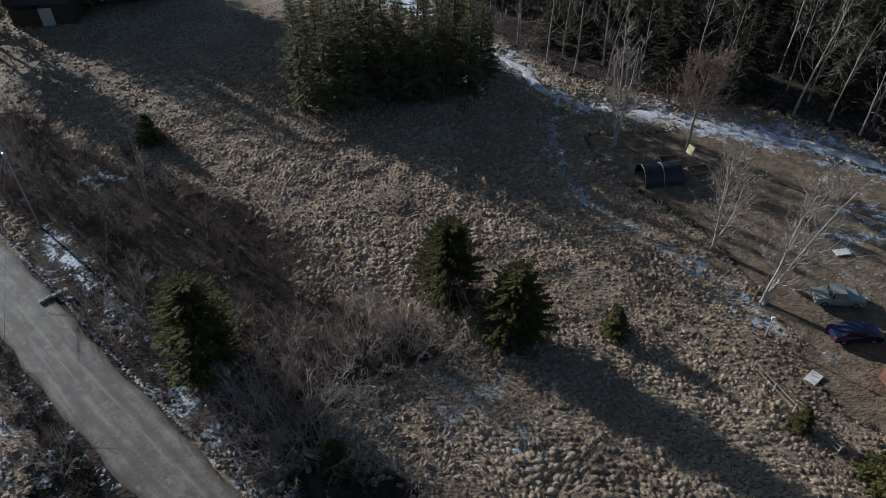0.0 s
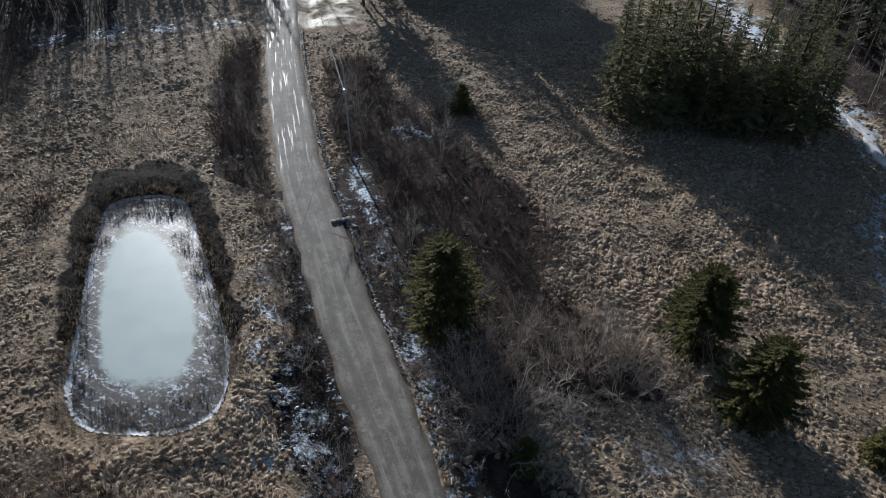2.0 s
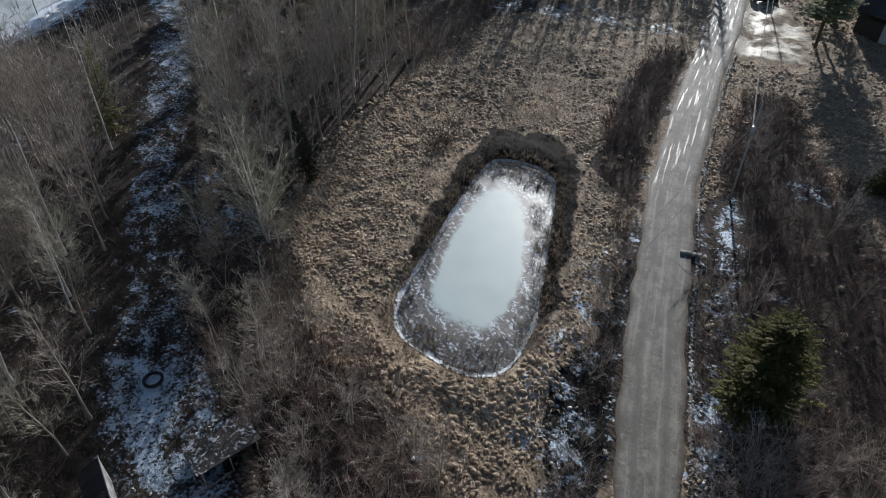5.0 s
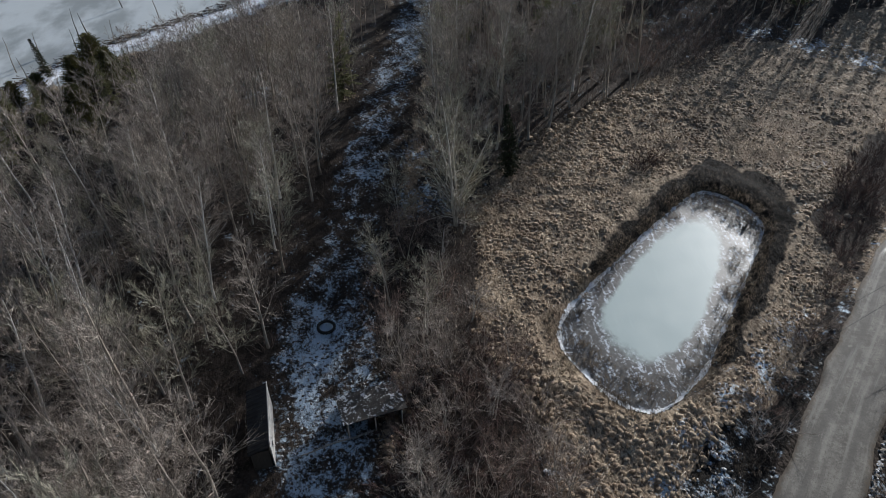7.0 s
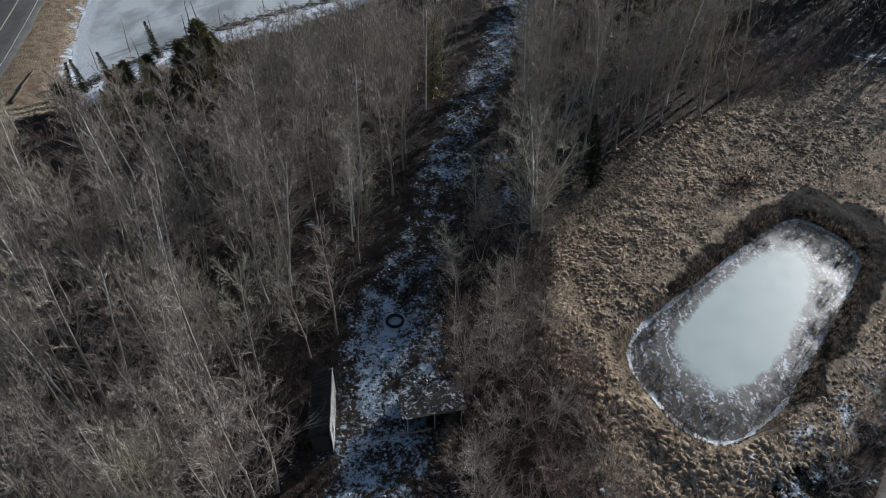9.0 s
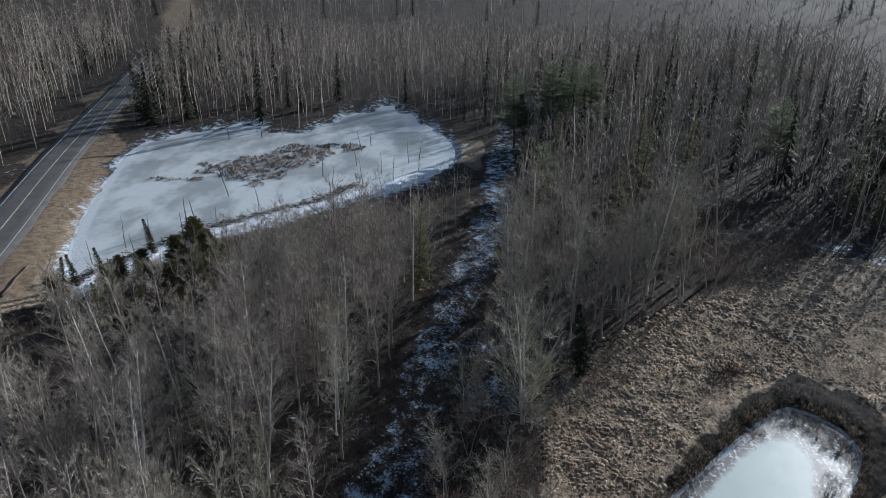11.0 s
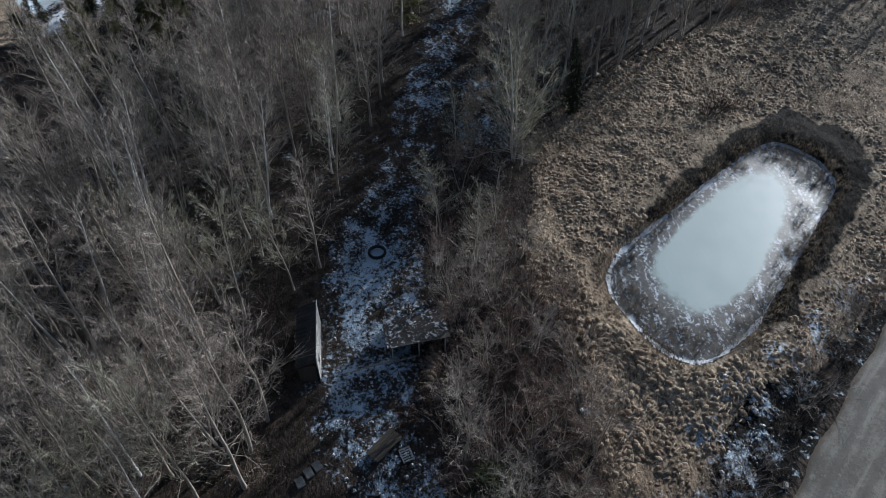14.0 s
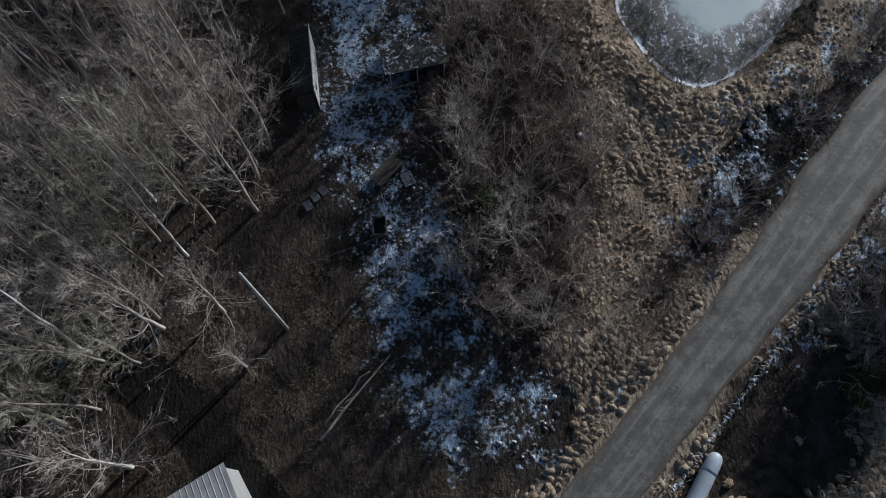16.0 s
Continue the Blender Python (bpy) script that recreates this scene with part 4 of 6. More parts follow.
NARROW_FIR = grown("fir_tree", conifer(35, 10, 3.4, DARK_SHADED_NEEDLE, bare=.02, gap=.34, ragged=.25), "narrow dark fir at the wood's edge", "tree")
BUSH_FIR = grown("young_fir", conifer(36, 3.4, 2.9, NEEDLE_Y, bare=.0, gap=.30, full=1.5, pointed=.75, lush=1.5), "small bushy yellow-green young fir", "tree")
# near-black fir added to stand for a shadow hole in the brush
SHADOW_FIR = grown("young_fir", conifer(38, 3.6, 4.6, DARK_SHADED_NEEDLE, bare=.0, gap=.26, full=1.8, pointed=.55, lush=1.5, ragged=.3), "low dense fir filling a black shadow gap in the brush", "tree")
PINE_TREE = grown("pine_tree", conifer(37, 19, 10.0, PINE, bare=.32, droop=.0, gap=.62, pointed=.45, lush=1.5, ragged=.4, full=1.2), "tall broad grey-green pine", "tree")
shrubs = [new("shrub", shrub_mesh(41, 2.4, 2.9, 26, RED_TWIG, 15)), new("shrub", shrub_mesh(42, 2.7, 3.1, 26, SHRUB, 15)), new("shrub", shrub_mesh(43, 1.7, 2.6, 26, MAROON, 14)),
          new("shrub", shrub_mesh(44, 3.2, 3.5, 28, SHRUB, 16)), new("shrub", shrub_mesh(48, 2.3, 3.0, 28, MAROON, 16))]
for s_, l_ in zip(shrubs, ("leafless reddish-brown shrub thicket", "leafless grey-brown roadside shrub", "low leafless dark maroon shrub", "tall leafless grey shrub with fine twigs", "dense dark maroon leafless shrub")):
    tagged(s_, l_, "shrub", "roadside brush")

thicket = [shrub_mesh(45, 2.2, 2.8, 12, UNDER, 8), shrub_mesh(46, 2.8, 2.6, 11, RED_TWIG, 8), shrub_mesh(47, 1.8, 2.4, 12, UNDER, 8)]

# single trees of the field and yard
for x, y, turn, proto, size in ((0.4, 46.9, 20, FIELD_SPRUCE, 1.18), (6.2, 41.6, 110, FIELD_SPRUCE, 1.08), (-20.4, 38.0, 200, FIELD_SPRUCE, 1.3),
                                (15.7, 41.8, 40, BUSH_FIR, 1.15), (-36.9, 74.2, 140, BUSH_FIR, 1.4), (-8.0, 28.4, 77, BUSH_FIR, 1.05), (28.7, 31.8, 15, BUSH_FIR, .8),
                                (32.6, 27.2, 250, BUSH_FIR, 1.3), (-68.3, 14.6, 0, NARROW_FIR, 1.03), (-58.8, 7.0, 10, BIG_POPLAR, 1.0),
                                (21.7, 73.7, 30, YARD_TREE, .97), (30.7, 73.0, 80, ROUND_TREE, 1.0), (28.0, 53.5, 150, YARD_TREE, .88), (30.8, 46.1, 260, YARD_TREE, 1.05),
                                (3.0, 43.9, 60, bare[5], .66), (-15.2, 31.8, 10, bare[2], .5), (-12.5, 33.8, 80, bare[5], .6), (-16.8, 34.8, 200, bare[2], .48), (-11, 30.4, 140, bare[5], .52), (-9.5, 33, 300, bare[2], .45), (-13.2, 28.9, 40, bare[5], .5), (-19, 31.0, 90, bare[5], .45), (-6.7, 42.6, 10, bare[4], .42), (-20.8, 3.6, 50, SHADOW_FIR, 1.0), (-18.2, 3.0, 170, SHADOW_FIR, .8), (-16.6, 3.9, 70, SHADOW_FIR, .6), (-43.5, 2.4, 130, SNAKY_TREE, 1.0), (-27.8, 1.0, 20, SNAKY_TREE, .9),
                                (-86.7, 22.6, 50, bare[0], .9), (-87.7, 27.8, 170, bare[0], 1.0), (-88.8, 16.3, 290, bare[4], 1.0), (-13.9, 4.5, 50, SNAKY_TREE, .8),
                                (-10.4, -24.8, 0, bare[4], 1.15), (-2.8, -20.6, 140, PALE_TREE, 1.0), (-13.4, -15.8, 40, PALE_TREE, .85), (-12.2, -20.0, 200, PALE_TREE, 1.0), (-10.6, -27.0, 260, PALE_TREE, 1.05), (-9.5, -13.8, 100, PALE_TREE, .5),
                                (-33.2, -23.3, 30, bare[4], 1.0), (-41.4, -25.5, 80, bare[4], 1.05), (-32, -19.3, 190, bare[4], .9),
                                (-69, 98.5, 30, PINE_TREE, .9), (-73, 104, 130, PINE_TREE, .92), (-74.5, 109, 10, spruces[2], 1.25),
                                (-163.6, 13, 0, PINE_TREE, 1.0), (-170, 23, 90, PINE_TREE, 1.15), (-172, 33, 30, PINE_TREE, 1.1), (-178, 27, 200, PINE_TREE, 1.1), (-157, 18.5, 80, NARROW_FIR, 1.3), (-131.7, 17, 40, PINE_TREE, .6), (-161, 15.4, 0, NARROW_FIR, 1.5),
                                (-141, 67, 30, PINE_TREE, 1.0), (-187, -89, 60, NARROW_FIR, 1.7), (-183, -85, 20, NARROW_FIR, 1.5),
                                (-98.5, -42.0, 50, FIELD_SPRUCE, .9), (-95.5, -39.0, 10, FIELD_SPRUCE, .78), (-93, -43, 130, FIELD_SPRUCE, .8), (-92.0, -47.8, 70, FIELD_SPRUCE, .55), (-90.5, -51.0, 220, FIELD_SPRUCE, .5), (-83.0, -57.0, 20, FIELD_SPRUCE, .5), (-90.5, -53.5, 0, NARROW_FIR, .65),
                                (-89.0, -57, 40, NARROW_FIR, .6), (-86.5, -51, 140, BUSH_FIR, 1.4), (-84, -56, 210, NARROW_FIR, .7), (-101, -50.5, 20, NARROW_FIR, .7), (-84.8, -45.5, 0, spruces[1], .62), (-81, -47, 60, spruces[0], .6), (-88.5, -37.5, 120, spruces[2], .62), (-93.5, -35.5, 200, spruces[1], .6), (-83.5, -39.5, 10, FIELD_SPRUCE, .8)):
    stand(proto, x, y, turn, size)
for x, y, turn, size in ((-10.5, 30.6, 0, 1.7), (-12.2, 32.2, 70, 1.8), (-8.8, 29.2, 130, 1.5), (-14.8, 34.0, 200, 1.7), (-13.6, 30.2, 290, 1.6), (-16.6, 32.6, 20, 1.6), (-10.2, 33.6, 45, 1.6),
                         (-7.5, 42.2, 10, 1.5), (-4.6, 43.4, 80, 1.6), (-2.8, 41.0, 150, 1.5), (-5.8, 40.2, 220, 1.6), (-8.6, 39.2, 300, 1.4), (-0.6, 40.6, 20, 1.4), (2.8, 42.6, 130, 1.3), (-3.6, 38.6, 75, 1.3)):
    stand(shrubs[3], x, y, turn, size)

# unseen spruces added past the barn to cast the field's long shadows
rng = random.Random(6)
for cx, cy, nx, ny in ((-73.5, 116.2, 6, 3), (-63.0, 121.5, 5, 5)):
    for i in range(nx):
        for j in range(ny):
            stand(spruces[rng.randrange(3)], cx + i * 2.5 + rng.gauss(0, .4), cy + j * 2.7 + rng.gauss(0, .4), rng.uniform(0, 360), rng.uniform(1.25, 1.5))

# the spruce grove: rows that run along its front edge
rng = random.Random(5)
for row in range(4):
    for k in range((10, 10, 10, 9)[row]):
        t = (k + 0.5 * (row % 2)) / 9.5
        x, y = -18.6 + 25.5 * t, 81.6 + 8.6 * t * t + row * 3.4
        stand(spruces[rng.randrange(3)], x + rng.gauss(-row * 0.8, .5), y + rng.gauss(0, .5), rng.uniform(0, 360), (1.06, 1.08, 1.14, 1.2)[row] * rng.uniform(.74, 1.12))

# woods: the nearest trees are things of their own, those behind them one joined stand
def far_tree(seed, height, twig, bark, count=56):
    """A leafless tree for the distance: trunk, rising limbs and a haze of twigs."""
    rng = random.Random(seed)
    trunk, crown = Geo(), Geo()
    spine = [Vector((0, 0, -.3)), Vector((rng.gauss(0, .3), rng.gauss(0, .3), height * .5)), Vector((rng.gauss(0, .6), rng.gauss(0, .6), height))]
    trunk.tube(spine, [.10, .07, .02], 3)
    for k in range(count // 8):
        t, w = rng.uniform(.28, .92), k * 2.4 + rng.uniform(-.4, .4)
        a, _ = along(spine, t)
        ln = height * rng.uniform(.2, .36) * (1.15 - .65 * t)
        tip = a + Vector((math.cos(w), math.sin(w), rng.uniform(.5, 1.3))).normalized() * ln
        blade(crown, rng, a, tip, .045)
        for _ in range(7):
            q = a.lerp(tip, rng.uniform(.25, 1))
            blade(crown, rng, q, q + ((tip - a).normalized() + Vector((rng.gauss(0, .6), rng.gauss(0, .6), rng.gauss(.25, .4)))).normalized() * rng.uniform(.7, 1.9), rng.uniform(.02, .045))
    return trunk.mesh("trunk", bark), crown.mesh("crown", twig)


def far_conifer(seed, height, width):
    """A plain spruce for the distance: ragged skirts of boughs."""
    rng = random.Random(seed)
    trunk, crown = Geo(), Geo()
    trunk.tube([(0, 0, -.3), (0, 0, height * .9)], [.14, .03], 3)
    for k in range(13):
        z = height * (.08 + .068 * k)
        r = width * .5 * (1 - k / 13.6) ** .9 * rng.uniform(.75, 1.15)
        for j in range(6):
            w = j * 1.05 + rng.uniform(-.4, .4) + k * .7
            q = r * rng.uniform(.6, 1.25)
            a, b = w - rng.uniform(.2, .42), w + rng.uniform(.2, .42)
            crown.add([(0, 0, z + height * .05), (q * .7 * math.cos(a), q * .7 * math.sin(a), z), (q * math.cos(w), q * math.sin(w), z - rng.uniform(.1, .5)), (q * .7 * math.cos(b), q * .7 * math.sin(b), z)], [(0, 1, 2), (0, 2, 3)])
    return trunk.mesh("trunk", CONIFER_BARK), crown.mesh("crown", DARK_SHADED_NEEDLE)


def joined(name, sets, label, category):
    """Many plants as one object: sets of (meshes, x, y, turn, size)."""
    mats, vs, ls, ts, ms, base = [], [], [], [], [], 0
    data = {}
    for meshes, x, y, turn, size in sets:
        for me in meshes:
            if me.name not in data:
                co, li, lt = (np.empty(len(me.vertices) * 3, np.float32), np.empty(len(me.loops), np.int32), np.empty(len(me.polygons), np.int32))
                me.vertices.foreach_get("co", co), me.loops.foreach_get("vertex_index", li), me.polygons.foreach_get("loop_total", lt)
                if me.materials[0] not in mats:
                    mats.append(me.materials[0])
                data[me.name] = (co.reshape(-1, 3), li, lt, mats.index(me.materials[0]))
    xs, ys = np.array([s[1] for s in sets]), np.array([s[2] for s in sets])
    zs = land(xs, ys)
    for (meshes, x, y, turn, size), z in zip(sets, zs):
        c, s = math.cos(radians(turn)) * size, math.sin(radians(turn)) * size
        rot = np.array([[c, s, 0], [-s, c, 0], [0, 0, size]], np.float32)
        for me in meshes:
            co, li, lt, mi = data[me.name]
            vs.append(co @ rot + np.array([x, y, z], np.float32))
            ls.append(li + base), ts.append(lt), ms.append(np.full(len(lt), mi, np.int32))
            base += len(co)
    v, l, t, m = (np.concatenate(q) for q in (vs, ls, ts, ms))
    me = bpy.data.meshes.new(name)
    me.vertices.add(len(v)), me.loops.add(len(l)), me.polygons.add(len(t))
    me.vertices.foreach_set("co", v.ravel()), me.loops.foreach_set("vertex_index", l)
    me.polygons.foreach_set("loop_start", np.concatenate([[0], np.cumsum(t)[:-1]]).astype(np.int32))
    for q in mats:
        me.materials.append(q)
    me.update(calc_edges=True)
    me.polygons.foreach_set("material_index", m)
    return tagged(new(name, me), label, category, kind="stuff")


mid_bare = [bare_tree(111, 13, .14, TWIG, BARK, limbs=13, subs=5, twigs=6, thick=1.5), bare_tree(112, 15, .16, TWIG, BARK, limbs=13, subs=5, twigs=6, reach=.28, rise=1.0, thick=1.5),
            bare_tree(113, 12, .12, OLIVE_TWIG, BARK, limbs=13, subs=5, twigs=6, thick=1.5), bare_tree(114, 14, .12, TWIG, PALE_BARK, limbs=11, subs=5, twigs=6, first=.4, thick=1.5)]
mid_spruce = [conifer(121, 14, 5.5, NEEDLE, gap=.8, full=.8, lush=.8), conifer(122, 12, 4.6, NEEDLE, gap=.8, full=.8, lush=.8)]
far_bare = [far_tree(131, 14, TWIG, SHRUB), far_tree(132, 12, TWIG, SHRUB), far_tree(133, 15, OLIVE_TWIG, SHRUB), far_tree(134, 13, RED_TWIG, BARK)]
far_spruce = [far_conifer(141, 15, 5.6), far_conifer(142, 12, 4.8)]


def off_trail(x, y):
    shed_room = (x > -37.5) & (x < -28) & (y > -13.4) & (y < -8.5)
    return ((line_gap(TRAIL, x, y) > 4.6) & (line_gap(HIGHWAY, x, y) > 9) & (line_gap(ROAD, x, y) > 6) & (inside(MARSH, x, y) < -2)
            & (line_gap(STREAM, x, y) > 3) & ~shed_room & (inside(CLEARING, x, y) < 0) & (inside(GLADE, x, y) < 0))


places = [(x, y, "w") for x, y in scatter(51, WOOD_W, 2.25, 9000, lambda x, y: off_trail(x, y) & (rough(x, y, 8, 45, 2) > .455))]
places += [(x, y, "n") for x, y in scatter(52, WOOD_N, 2.9, 16000, lambda x, y: off_trail(x, y) & ((np.hypot(x, y) > 122) | (lattice(np.floor(x * 3), np.floor(y * 3), 5) > .38)) & (np.hypot(x + 57.5, y - 6) > 6.5) & (np.hypot(x + 66, y - 13.5) > 4.0))]
places += [(x, y, "e") for x, y in scatter(53, WOOD_E, 3.5, 5200, off_trail)]
places.sort(key=lambda p: math.hypot(p[0], p[1]) + (25 if p[2] == "e" else 0))
rng = random.Random(54)
behind, single, spruce_count = [], 0, 0
for x, y, zone in places:
    turn, size = rng.uniform(0, 360), rng.uniform(.75, 1.15)
    size *= (1.2 if zone == "n" else 1.0) * (0.38 + 0.62 * float(step(-inside(MARSH, np.array([x]), np.array([y])), 4, 36)[0]))
    dark = rng.random() < {"w": 0.02, "n": 0.06 + 0.06 * float(step(inside(WOOD_N, np.array([x]), np.array([y])), 12, 22)[0]), "e": 0.42 + 0.33 * float(step(inside(WOOD_E, np.array([x]), np.array([y])), 3, 14)[0])}[zone]
    if dark and spruce_count < 95 and math.hypot(x, y) < 185:
        spruce_count += 1
        stand(rng.choice(shaded_spruces if zone == "e" else spruces), x, y, turn, size)
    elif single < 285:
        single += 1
        stand(rng.choice(shaded_spruces) if dark else rng.choice(bare[:5] + bare[:2] + [bare[3]] if zone == "w" else bare if zone == "n" else bare[2:4] + bare[5:]), x, y, turn, size)
    else:
        near_ = math.hypot(x, y) < 106
        behind.append((rng.choice((mid_spruce if near_ else far_spruce) if dark else (mid_bare if near_ else far_bare)), x, y, turn, size))
# row of spruces added beyond the view to shade the field's far end
for k in range(46):
    x, y = -142 + 0.68 * k + rng.gauss(0, 2.0), 86 + 0.66 * k + rng.gauss(0, 2.0)
    behind.append((rng.choice(far_spruce), x, y, rng.uniform(0, 360), rng.uniform(.95, 1.2)))
joined("woodland", behind, "grey leafless woodland with scattered dark spruces", "woods")

# forest to the skyline
r_ = np.random.default_rng(55)
rad = np.sqrt(r_.uniform(130 ** 2, 900 ** 2, 6600))
az = np.radians(r_.uniform(-42, 134, 6600))
fx, fy = -rad * np.sin(az), rad * np.cos(az)
ok = (woods(fx, fy) > 0.5) & (line_gap(HIGHWAY, fx, fy) > 10) & (inside(MARSH, fx, fy) < -3) & (inside(WOOD_W, fx, fy) < 0) & (inside(WOOD_N, fx, fy) < 0) & (inside(WOOD_E, fx, fy) < 0)
ok &= (r_.random(6600) < np.clip(2.0 - rad / 500, .35, 1)) & (line_gap(ROAD, fx, fy) > 6) & (line_gap(TRAIL, fx, fy) > 4)
extra = []
for x, y in scatter(56, [(-330, -115), (-330, 150), (-260, 150), (-200, -12), (-178, -42), (-182, -88)], 3.5, 9500, off_trail):
    extra.append((x, y))
for poly_ in ([(-60, -78), (-110, -93), (-180, -111), (-330, -152), (-330, -260), (-60, -200)], [(-172, -95), (-330, -136), (-330, -100), (-182, -80)]):
    extra += scatter(57, poly_, 3.7, 6500, off_trail)
far_sets = []
for x, y in list(zip(fx[ok], fy[ok])) + extra:
    dark = rng.random() < (0.16 if x > -100 else 0.03) + 0.25 * (rough(np.array([x]), np.array([y]), 60, 91, 2)[0] - .4)
    far_sets.append((rng.choice(far_spruce if dark else far_bare), float(x), float(y), rng.uniform(0, 360), rng.uniform(.8, 1.2) * (1 + min(.5, math.hypot(x, y) / 2500))))
joined("far_forest", far_sets, "distant grey leafless forest mixed with dark spruces", "forest")

# brush
rng = random.Random(61)
for poly, gap, tries, lo, hi, most in ((BRUSH_ROAD_R, 1.85, 5200, .65, 1.2, 190), (BRUSH_ROAD_L, 1.4, 4200, .6, 1.1, 125), (BRUSH_POND, 1.95, 2200, 1.0, 1.7, 58)):
    for x, y in scatter(62, poly, gap, tries, lambda x, y: (line_gap(ROAD, x, y) > (3.7 if poly is BRUSH_ROAD_L else 4.3)) & ((y > 46) | (y < 21) | (poly is not BRUSH_ROAD_L) | ((line_gap(ROAD, x, y) < 5.6) & (rough(x, y, 5, 15, 1) > .25))) & (np.hypot(x + 3.5, y - 33.5) > 4.5) & (np.hypot(x + 41.5, y - 54.5) > 4.2), most):
        kinds = [shrubs[4], shrubs[4], shrubs[2], shrubs[0]] if y > 46 else shrubs[:4] if poly is not BRUSH_ROAD_R else [shrubs[1], shrubs[3], shrubs[3], shrubs[0]]
        stand(rng.choice(kinds), x, y, rng.uniform(0, 360), rng.uniform(lo, hi))
for x, y, size in ((-68.8, 31.8, 1.1), (-69.8, 33.4, 1.0), (-67.4, 30.4, .9), (-34.4, 73.0, 1.0), (-39.0, 71.0, 1.2), (-37.6, 69.4, 1.0), (-38.8, 58.0, 1.2), (-35.2, 56.0, 1.1)):
    stand(shrubs[4], x, y, x * 40 % 360, size)
for poly, gap, tries, kinds, lo, hi in ((BRUSH_POND, 4.0, 500, [bare[5], bare[2], SNAKY_TREE], .6, .9), (BRUSH_TRAIL, 3.6, 300, [bare[5], bare[3], bare[2], SNAKY_TREE], .6, .95), (BRUSH_ROAD_R, 6.5, 300, [bare[5], bare[2]], .42, .66)):
    for x, y in scatter(64, poly, gap, tries, lambda x, y: line_gap(ROAD, x, y) > 5):
        stand(rng.choice(kinds), x, y, rng.uniform(0, 360), rng.uniform(lo, hi))


def by_trail(x, y):
    shed_room = (x > -37.5) & (x < -28.5) & (y > -15) & (y < -9)
    return (line_gap(TRAIL, x, y) > 3.0) & (line_gap(HIGHWAY, x, y) > 9) & (inside(MARSH, x, y) < -1) & (line_gap(STREAM, x, y) > 3) & ~shed_room


under = []
for poly, gap, reach_ in ((WOOD_W, 4.2, 105), (WOOD_N, 2.6, 125), (WOOD_E, 3.2, 150), (BRUSH_TRAIL, 1.5, 90), (GLADE, 1.9, 150)):
    for x, y in scatter(63, poly, gap, 5200, by_trail):
        if math.hypot(x, y) < reach_:
            under.append(((rng.choice(thicket),), x, y, rng.uniform(0, 360), rng.uniform(.8, 1.5)))
joined("undergrowth", under, "tangled leafless undergrowth of the woods", "undergrowth")


def tufts(name, places, blades, length, width, material, label, category, seed, lift=.62, hug=False):
    """Many small matted clumps of bent blades, as one object; the way they lie drifts over the field."""
    r = np.random.default_rng(seed)
    p = np.repeat(np.asarray(places), blades, 0)
    n = len(p)
    a, sz = r.uniform(0, 2 * np.pi, n), np.repeat(r.uniform(.6, 1.6, len(places)), blades)
    drift = rough(p[:, 0], p[:, 1], 4.0, 83, 2) * 9 - 5.2
    ln = length * sz * r.uniform(.6, 1.2, n)
    around = np.stack([np.cos(a), np.sin(a)], 1)
    out = around * r.uniform(.25, .8, n)[:, None] + np.stack([np.cos(drift), np.sin(drift)], 1) * .55
    base = p[:, :2] + around * (0.10 * sz)[:, None]
    zb = land(p[:, 0], p[:, 1]) - 0.03 + (lumps(p[:, 0], p[:, 1], cover(p[:, 0], p[:, 1])[0]) if hug else 0)
    mid, tip = base + out * (ln * .45)[:, None], base + out * ln[:, None]
    side = np.stack([-out[:, 1], out[:, 0]], 1) * (width * sz)[:, None] * 1.3
    h = ln * lift
    v = np.concatenate([np.c_[base, zb], np.c_[mid + side, zb + h], np.c_[tip, zb + h * r.uniform(.05, .8, n)], np.c_[mid - side, zb + h]], 0)
    v = v.reshape(4, n, 3).transpose(1, 0, 2).reshape(-1, 3)
    me = bpy.data.meshes.new(name)
    me.vertices.add(n * 4), me.loops.add(n * 4), me.polygons.add(n)
    me.vertices.foreach_set("co", v.ravel())
    me.loops.foreach_set("vertex_index", np.arange(n * 4))
    me.polygons.foreach_set("loop_start", np.arange(n) * 4)
    me.update(calc_edges=True)
    me.materials.append(material)
    return tagged(new(name, me), label, category, kind="stuff")


